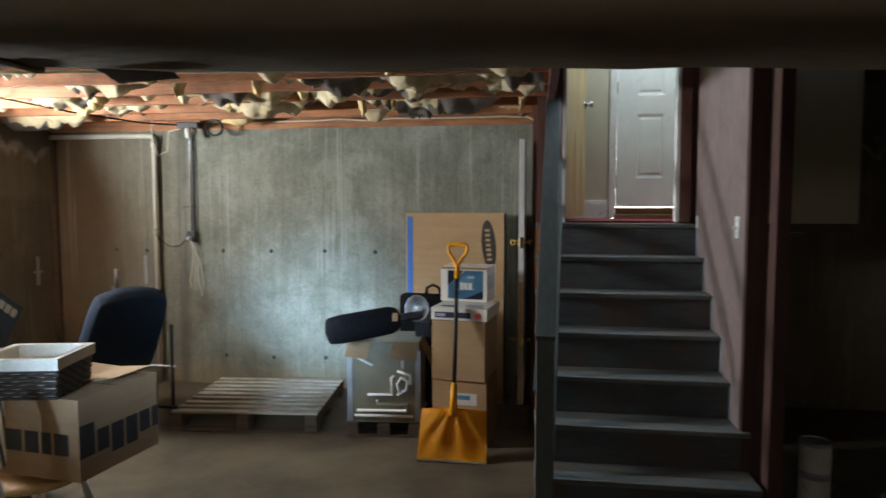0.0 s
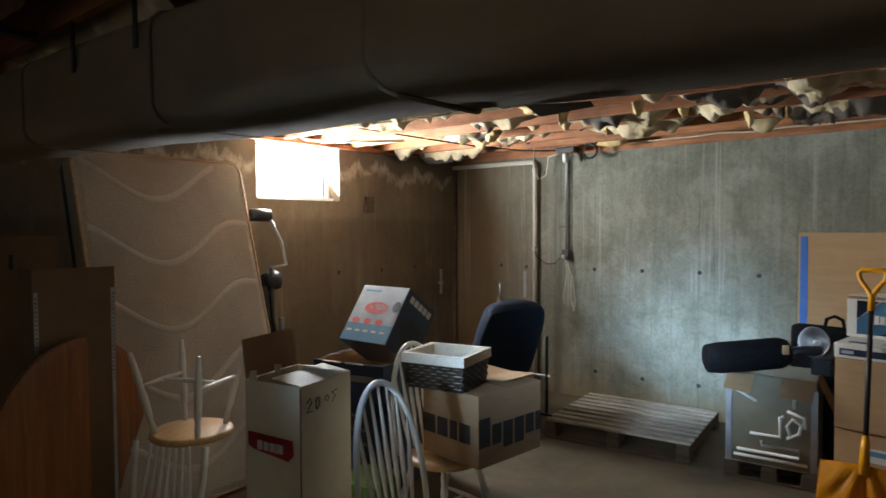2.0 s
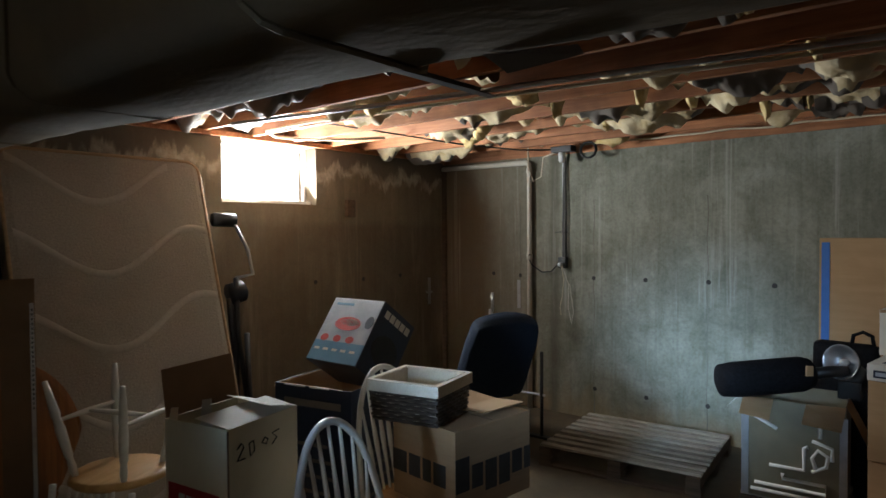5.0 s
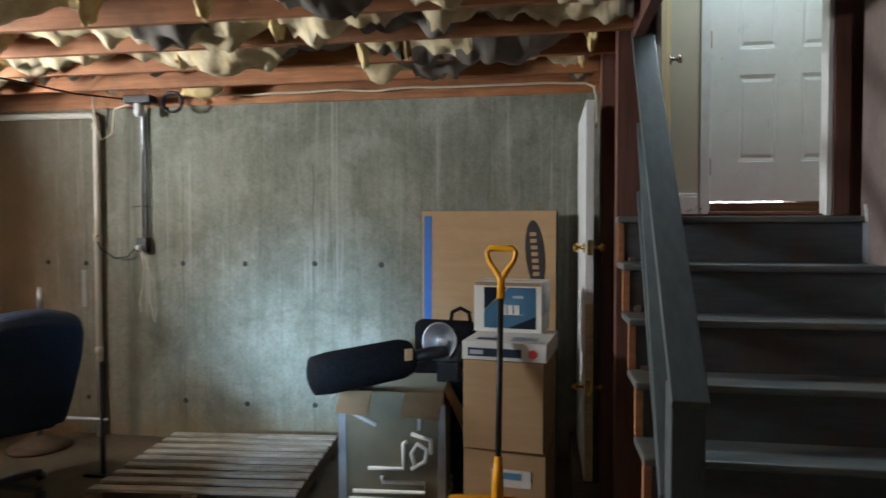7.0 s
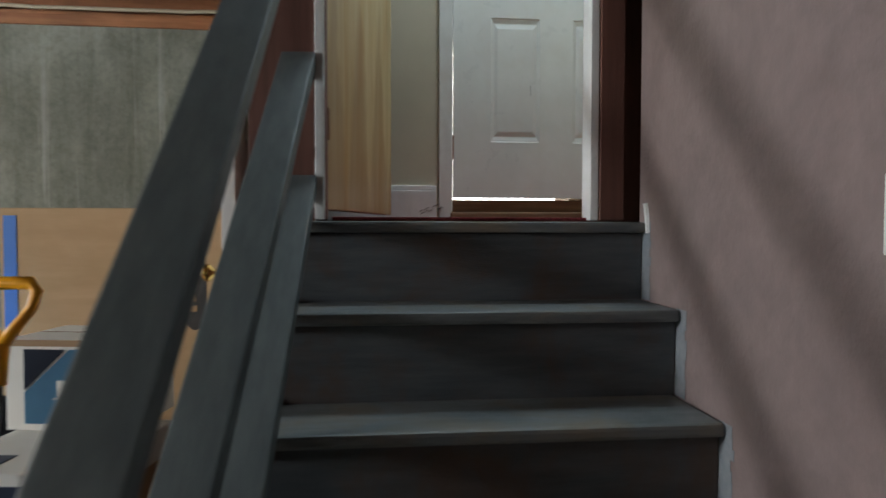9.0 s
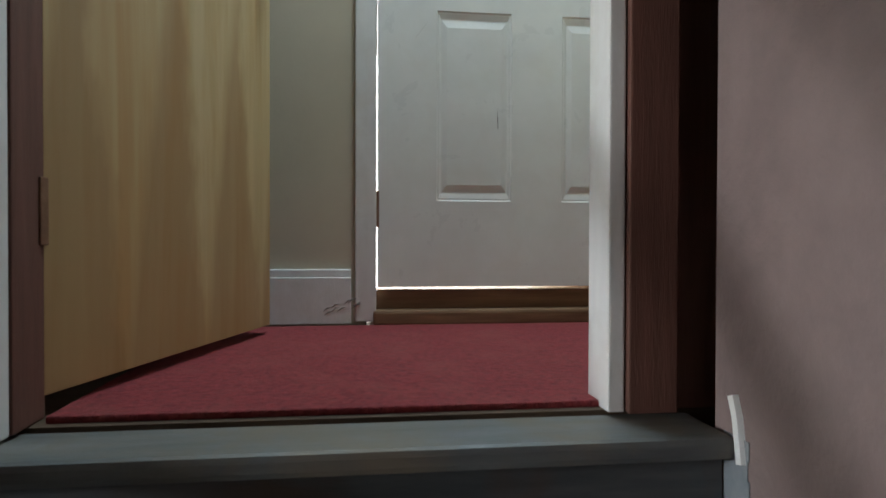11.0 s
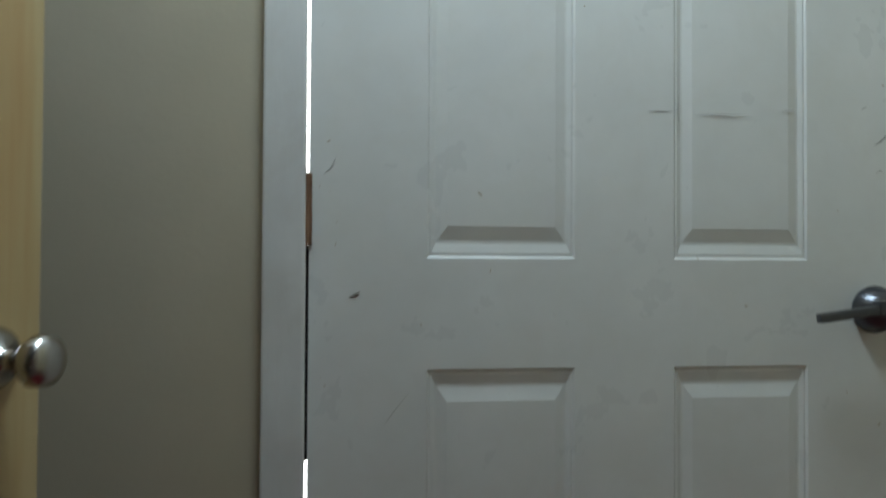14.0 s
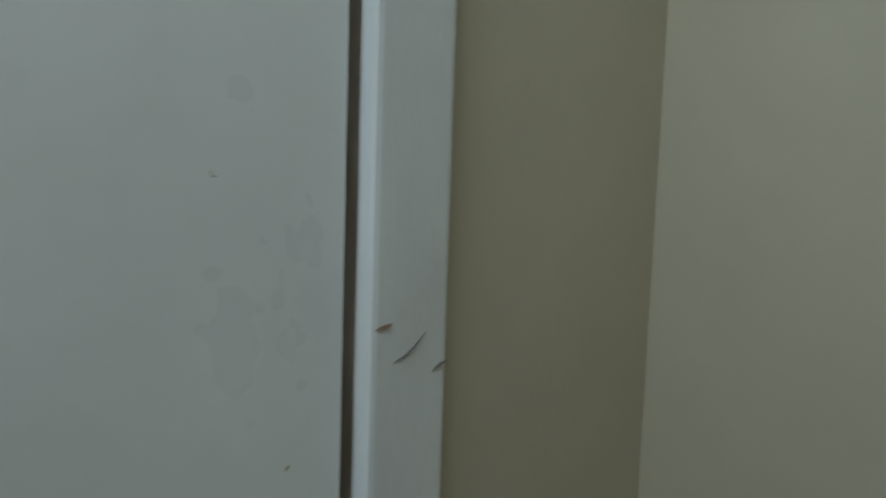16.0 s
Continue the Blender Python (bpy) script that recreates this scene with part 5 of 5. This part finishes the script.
bmesh.ops.delete(bm, geom=caps, context="FACES")
part("cloth_liner", bm, LINEN, bk, "cream cloth liner")

# tall white carton with the red label, open at the top
red = thing("red_label_carton", pose(-3.02, -3.92, 0.0, 0, 0, 12), "tall open white carton with a red label", "box")
CW2, CD2, CH2 = 0.15, 0.17, 1.075
part("carton_body", open_box(2 * CW2, 2 * CD2, CH2), CREAMCARD, red)
for nm, mt, lab, q in (("open_flap", DARKCARD, "brown inner side of an open flap", ((-0.149, -0.165, 0.001), (-0.149, 0.165, 0.001), (-0.175, 0.16, 0.172), (-0.172, -0.165, 0.168))),
                       ("open_flap", WHITECARD, "", ((0.149, -0.165, 0.002), (0.149, 0.165, 0.002), (0.0, 0.165, 0.022), (-0.01, -0.165, 0.018))),
                       ("open_flap", WHITECARD, "", ((-0.12, 0.169, 0.003), (0.145, 0.169, 0.003), (0.14, 0.04, 0.03), (-0.09, 0.05, 0.04))),
                       ("open_flap", CREAMCARD, "", ((-0.13, -0.168, 0.002), (-0.085, -0.168, 0.002), (-0.09, -0.162, 0.045), (-0.125, -0.162, 0.04))),
                       ("divider", WHITECARD, "white card divider", ((-0.06, -0.10, -0.05), (-0.06, -0.04, -0.05), (-0.065, -0.04, 0.05), (-0.065, -0.08, 0.055)))):
    bm = bmesh.new()
    bm.faces.new([bm.verts.new((c[0], c[1], c[2] + CH2)) for c in q])
    bmesh.ops.solidify(bm, geom=bm.faces[:], thickness=0.004)
    part(nm, bm, mt, red, lab)
part("edge_tape", cube(CW2 - 0.003, CW2 + 0.001, -CD2 - 0.0012, -CD2 + 0.004, 0.02, CH2 - 0.005), DARKCARD, red, "worn brown edge")
bm = bmesh.new()
bm.faces.new([bm.verts.new((x, -CD2 - 0.0015, z + CH2)) for x, z in ((-0.135, -0.215), (0.11, -0.225), (0.115, -0.285), (0.085, -0.315), (-0.10, -0.29), (-0.135, -0.275))])
bmesh.ops.solidify(bm, geom=bm.faces[:], thickness=0.001)
part("red_label", bm, REDPRINT, red, "red label")
word_blocks(red, (0.036, 0.032, 0.036, 0.012, 0.03), 0.036, pose(-0.012, -CD2 - 0.0022, CH2 - 0.268, 90, 2), WHITECARD)
for pts in (((-0.13, -0.075), (-0.11, -0.06), (-0.10, -0.075), (-0.13, -0.115), (-0.095, -0.115)), ((-0.075, -0.07), (-0.055, -0.065), (-0.05, -0.10), (-0.07, -0.115), (-0.075, -0.07)), ((0.0, -0.07), (-0.015, -0.085), (0.005, -0.095), (0.015, -0.08), (0.0, -0.07)), ((0.07, -0.06), (0.035, -0.065), (0.06, -0.085), (0.035, -0.105))):
    bm = bmesh.new()
    tube(bm, [(CW2 + 0.001, y, z + CH2) for y, z in pts], 0.0028, 5)
    part("pen_mark", bm, INK, red)

# stack behind: large dark printed carton, open tray carton, tilted picture carton
big = carton("dark_printed_carton", pose(-3.87, -2.58, 0, 0, 0, 12), 0.50, 0.62, 0.62, NAVYPRINT, "large dark carton with pale print standing on the floor", tape=False)
for k in range(4):
    side_panel(big, "print_bar", -0.2 + 0.05 * (k % 3), 0.05 + 0.05 * (k % 2), 0.46 - k * 0.08, 0.478 - k * 0.08, 0.2505, PAPER)
    panel(big, "print_bar", -0.2, 0.05 + 0.03 * (k % 3), 0.5 - k * 0.09, 0.52 - k * 0.09, -0.3105, PAPER)
tray = thing("open_tray_carton", pose(-3.88, -2.62, 0.622, 0, 0, 12), "open brown tray carton with dark outer sides", "box")
part("carton_body", open_box(0.54, 0.64, 0.235), NAVYPRINT, tray)
bm = open_box(0.526, 0.626, 0.222)
bmesh.ops.translate(bm, vec=(0, 0, 0.0075), verts=bm.verts)
part("inner_sides", bm, CARD, tray, "bare brown inner sides")
for x0, x1 in ((-0.2, -0.05), (-0.02, 0.12)):
    part("torn_edge", cube(x0, x1, -0.322, -0.316, 0.228, 0.2375, 0.001), WHITECARD, tray, "pale torn edge")
part("edge_print", cube(-0.2, 0.2, -0.324, -0.321, 0.12, 0.16), PAPER, tray)
pic = thing("picture_carton", pose(-3.90, -2.60, 0.855, 0, 0, 2) @ pose(0, 0, 0, -36, 0, 0) @ Matrix.Diagonal((1.08, 1.1, 1.04, 1)), "tilted carton with a pale food picture and a dark side", "box")
part("carton_body", cube(-0.20, 0.20, -0.15, 0.15, 0.0, 0.42, 0.003), NAVYPRINT, pic)
panel(pic, "picture_field", -0.195, 0.195, 0.13, 0.415, -0.1515, PALEPRINT, "pale picture field")
panel(pic, "blue_field", -0.195, 0.195, 0.005, 0.13, -0.1515, BLUEPRINT)
for x, z, rx, rz, mt in ((0.0, 0.25, 0.10, 0.045, REDPRINT), (0.01, 0.26, 0.075, 0.022, WHITECARD), (-0.13, 0.15, 0.03, 0.022, REDPRINT), (-0.03, 0.15, 0.03, 0.022, REDPRINT), (0.07, 0.15, 0.03, 0.022, REDPRINT), (0.16, 0.27, 0.03, 0.04, NAVYPRINT)):
    bm = bmesh.new()
    lathe(bm, ((1, 0), (1, 0.002)), 20, pose(x, -0.1525, z, 90) @ Matrix.Diagonal((rx, rz, 1, 1)))
    part("printed_shape", bm, mt, pic)
for k in range(5):
    panel(pic, "print_bar", -0.17 + k * 0.07, -0.13 + k * 0.07, 0.07, 0.085, -0.153, WHITECARD)
panel(pic, "print_bar", -0.16, -0.02, 0.37, 0.385, -0.153, BLUEPRINT)
for k in range(5):
    part("mark_bar", cube(0.2, 0.2015, -0.11 + k * 0.048, -0.072 + k * 0.048, 0.34, 0.385), WHITECARD, pic)
bm = bmesh.new()
lathe(bm, ((1, 0), (1, 0.002)), 24, pose(0.2, 0.0, 0.17, 0, 90) @ Matrix.Diagonal((0.09, 0.11, 1, 1)))
part("printed_shape", bm, BLACK, pic)
grn = carton("green_carton", pose(-3.40, -3.15, 0, 0, 0, 15), 0.26, 0.3, 0.30, GREENPRINT, "small green and yellow printed carton on the floor", tape=False)
panel(grn, "picture_field", -0.1, 0.1, 0.06, 0.24, -0.1515, CARD)

# reclining desk chair, seen from behind
rc = thing("desk_chair", pose(-3.94, -1.12, 0, 0, 0, 60), "navy upholstered high-back desk chair on a black base", "chair")
bm = bmesh.new()
box(bm, -0.28, 0.28, -0.075, 0.075, 0.0, 0.76, 0.06)
bmesh.ops.subdivide_edges(bm, edges=bm.edges[:], cuts=3, use_grid_fill=True)
for v in bm.verts:
    t = v.co.z / 0.76
    v.co.x *= 1.0 - 0.10 * t ** 3 + 0.04 * math.sin(t * math.pi)
    v.co.y += 0.03 * math.cos(v.co.x * 5) - 0.03 + 0.012 * noise.noise(v.co * 4)
    v.co.z -= 0.05 * (v.co.x / 0.28) ** 2 * t
bmesh.ops.transform(bm, matrix=pose(0, -0.01, 0.46, 32), verts=bm.verts)
part("backrest", bm, NAVY, rc, smooth=True)
bm = bmesh.new()
box(bm, -0.27, 0.27, 0.0, 0.5, 0.38, 0.50, 0.045)
part("seat", bm, NAVY, rc, smooth=True)
bm = bmesh.new()
tube(bm, [(0, 0.22, 0.06), (0, 0.22, 0.38)], 0.028, 12)
part("column", bm, BLACK, rc, smooth=True)
for k in range(5):
    a = k * math.tau / 5 + 0.3
    bm = bmesh.new()
    bar(bm, (0, 0.22, 0.08), (0.29 * math.cos(a), 0.22 + 0.29 * math.sin(a), 0.055), 0.045, 0.035, 0.008)
    leg = part("base_leg", bm, BLACK, rc)
    bm = bmesh.new()
    lathe(bm, ((0.02, -0.022), (0.027, -0.018), (0.027, 0.018), (0.02, 0.022)), 14, pose(0.29 * math.cos(a), 0.22 + 0.29 * math.sin(a), 0.027, 0, 90, math.degrees(a)))
    part("caster", bm, BLACK, leg)
st = thing("pipe_stand", pose(-4.52, -0.22, 0), "grey steel pole on a dark round base", "stand")
bm = bmesh.new()
lathe(bm, ((0.19, 0), (0.2, 0.02), (0.12, 0.06), (0.05, 0.09), (0.02, 0.095)), 24)
part("base", bm, DARKWOOD, st, smooth=True)
bm = bmesh.new()
tube(bm, [(0, 0, 0.09), (0, 0, 0.98), ], 0.021, 12)
tube(bm, [(0.02, 0, 0.96), (0.02, 0, 1.14), ], 0.014, 10)
part("pole", bm, STEEL, st, smooth=True)
bs = thing("black_post_stand", pose(-3.72, -0.62, 0), "thin black post with a pale cross bar", "stand")
bm = bmesh.new()
tube(bm, [(0, 0, 0.0), (0, 0, 0.72)], 0.015, 8)
part("post", bm, BLACK, bs)
bm = bmesh.new()
tube(bm, [(-0.26, 0, 0.36), (0.03, 0, 0.36)], 0.010, 8)
part("cross_bar", bm, STEEL, bs)
part("foot", cube(-0.12, 0.12, -0.03, 0.03, 0, 0.02, 0.004), BLACK, bs)

# ---- mattress leaning on the west wall ----
ma = thing("mattress", pose(-4.38, -3.49, 0.02, 0, -17, 90), "beige quilted mattress with wavy bands leaning on the wall", "mattress")
ma.matrix_world = Matrix.Translation((-4.40, -3.49, 0.03)) @ Matrix.Rotation(radians(-16.5), 4, "Y") @ pose(0, 0, 0, 0, 0, 90)
MW, MH = 0.585, 2.27
bm = bmesh.new()
box(bm, -MW, MW, 0, 0.19, 0, MH, 0.045)
part("core", bm, TICKING, ma, smooth=False)
for y in (0.012, 0.178):
    bm = bmesh.new()
    r = 0.09
    pts = []
    for cx, cz, a0 in ((MW - r, MH - r, 0), (-MW + r, MH - r, 90), (-MW + r, r, 180), (MW - r, r, 270)):
        pts += [(cx + r * math.cos(radians(a0 + k * 15)), y, cz + r * math.sin(radians(a0 + k * 15))) for k in range(7)]
    tube(bm, pts + [pts[0]], 0.011, 8, closed=True)
    part("piping", bm, RAWWOOD if y < 0.1 else NAVYPRINT, ma, smooth=True)
for k in range(6):
    z0 = MH - 0.03 - k * 0.44
    bm = bmesh.new()
    rows = []
    for i in range(41):
        x = -MW + 0.03 + (2 * MW - 0.06) * i / 40
        z = z0 - 0.14 + 0.14 * math.cos((x + 0.66) * 5.6)
        if 0.05 < z < MH - 0.05:
            rows.append([bm.verts.new((x, yy, z + dz)) for dz, yy in ((-0.026, 0.001), (-0.014, -0.006), (0.014, -0.006), (0.026, 0.001))])
        else:
            rows.append(None)
    for a, b in zip(rows, rows[1:]):
        if a and b:
            for j in range(3):
                bm.faces.new((a[j], b[j], b[j + 1], a[j + 1]))
    part("quilted_band", bm, QUILT, ma, smooth=True)
part("side_label", cube(-MW + 0.42, -MW + 0.62, 0.05, 0.12, MH - 0.004, MH + 0.004), QUILT, ma)

# exercise machine between mattress and window
ex = thing("exercise_machine", pose(-5.05, -2.62, 0, 0, 0, 0), "black exercise machine with padded handles", "exercise machine")
for nm, pts, r, mt in (("upright", ((0.0, 0.0, 0.05), (-0.03, 0.0, 0.9), (-0.08, 0.0, 1.25)), 0.03, BLACK), ("upright", ((0.1, 0.05, 0.05), (0.05, 0.05, 1.0)), 0.02, BLACK), ("handle_bar", ((-0.05, -0.1, 1.82), (-0.02, 0.0, 1.80), (0.0, 0.10, 1.60), (0.0, 0.14, 1.42), (0.0, 0.0, 1.40)), 0.013, STEEL), ("handle_pad", ((-0.06, -0.14, 1.82), (-0.04, 0.02, 1.815)), 0.05, BLACK), ("console", ((-0.05, -0.02, 1.28), (-0.05, 0.08, 1.30)), 0.08, BLACK), ("link_arm", ((0.0, 0.0, 1.40), (-0.02, 0.02, 1.0), (0.05, 0.05, 0.5)), 0.02, BLACK)):
    bm = bmesh.new()
    tube(bm, pts, r, 10)
    part(nm, bm, mt, ex, smooth=True)
bm = bmesh.new()
box(bm, -0.2, 0.2, -0.08, 0.08, 0, 0.05, 0.01)
part("foot", bm, BLACK, ex)

# round table top on edge, cabinet panels behind it
rt = thing("round_table_top", pose(-4.34, -4.33, 0.575, 90, 0, 118.7), "round orange-oak table top stood on its edge", "table top")
bm = bmesh.new()
lathe(bm, ((0.535, -0.014), (0.57, -0.010), (0.575, 0.0), (0.57, 0.010), (0.535, 0.014)), 64)
part("top_board", bm, TABLEWOOD, rt, smooth=False)
bm = bmesh.new()
bar(bm, (-0.3, 0, -0.03), (0.3, 0, -0.03), 0.06, 0.03)
part("batten", bm, TABLEWOOD, rt)
cb = thing("shelf_cabinet", pose(-4.36, -4.32, 0, 0, 0, 0), "tan board panel with slotted metal shelf strips", "shelf panel")
part("cabinet_body", cube(-0.022, 0.0, -0.20, 0.20, 0, 1.515, 0.003), DARKCARD, cb)
part("edge_board", cube(-0.20, -0.022, -0.20, -0.18, 0, 1.515, 0.003), DARKCARD, cb)
for y in (-0.185, 0.185):
    strip = part("shelf_strip", cube(0.0, 0.004, y - 0.009, y + 0.009, 0.2, 1.40, 0.001), STEEL, cb, "slotted metal strip")
    for k in range(22):
        part("slot", cube(0.0035, 0.0046, y - 0.003, y + 0.003, 0.9 + k * 0.022, 0.912 + k * 0.022), BLACK, strip)
bp = thing("back_panel", pose(-4.76, -4.48, 0, 0, 0, 0), "tall dark brown board panel with a dark slot", "panel")
part("board", cube(-0.022, 0.0, -0.24, 0.22, 0, 1.68, 0.003), DARKCARD, bp)
part("slot", cube(0.0, 0.003, -0.02, 0.0, 1.50, 1.58), BLACK, bp)
lc = carton("low_carton", pose(-3.95, -5.10, 0, 0, 0, 20), 0.5, 0.4, 0.60, CARD, "low brown carton near the table top")

# ---- paint cans beside the stair ----
def paint_can(m, material, label):
    c = thing("paint_can", m, label, "paint can", "paint cans by the stair")
    bm = bmesh.new()
    lathe(bm, ((0.080, 0), (0.084, 0.004), (0.082, 0.01), (0.082, 0.18), (0.085, 0.185), (0.085, 0.19), (0.074, 0.19), (0.072, 0.183), (0.01, 0.183)), 24)
    part("can_body", bm, STEEL, c, smooth=False)
    bm = bmesh.new()
    lathe(bm, ((0.0825, 0.02), (0.083, 0.022), (0.083, 0.165), (0.0825, 0.167)), 24)
    part("paper_label", bm, material, c)
    bm = bmesh.new()
    tube(bm, [(0.084 * math.cos(a), 0.084 * math.sin(a) * 0.2 - 0.07, 0.15 - 0.06 * math.sin(a)) for a in [math.pi * k / 10 for k in range(11)]], 0.002, 5)
    part("wire_handle", bm, STEEL, c)
    return c


paint_can(pose(0.93, -1.74, 0), WHITECARD, "white-labelled paint can on the floor")
paint_can(pose(0.93, -1.74, 0.19), WHITECARD, "white-labelled paint can stacked on another")
paint_can(pose(1.22, -2.05, 0), NAVYPRINT, "dark-labelled paint can on the floor")
paint_can(pose(1.45, -1.95, 0), BLUEPRINT, "blue-labelled paint can on the floor")
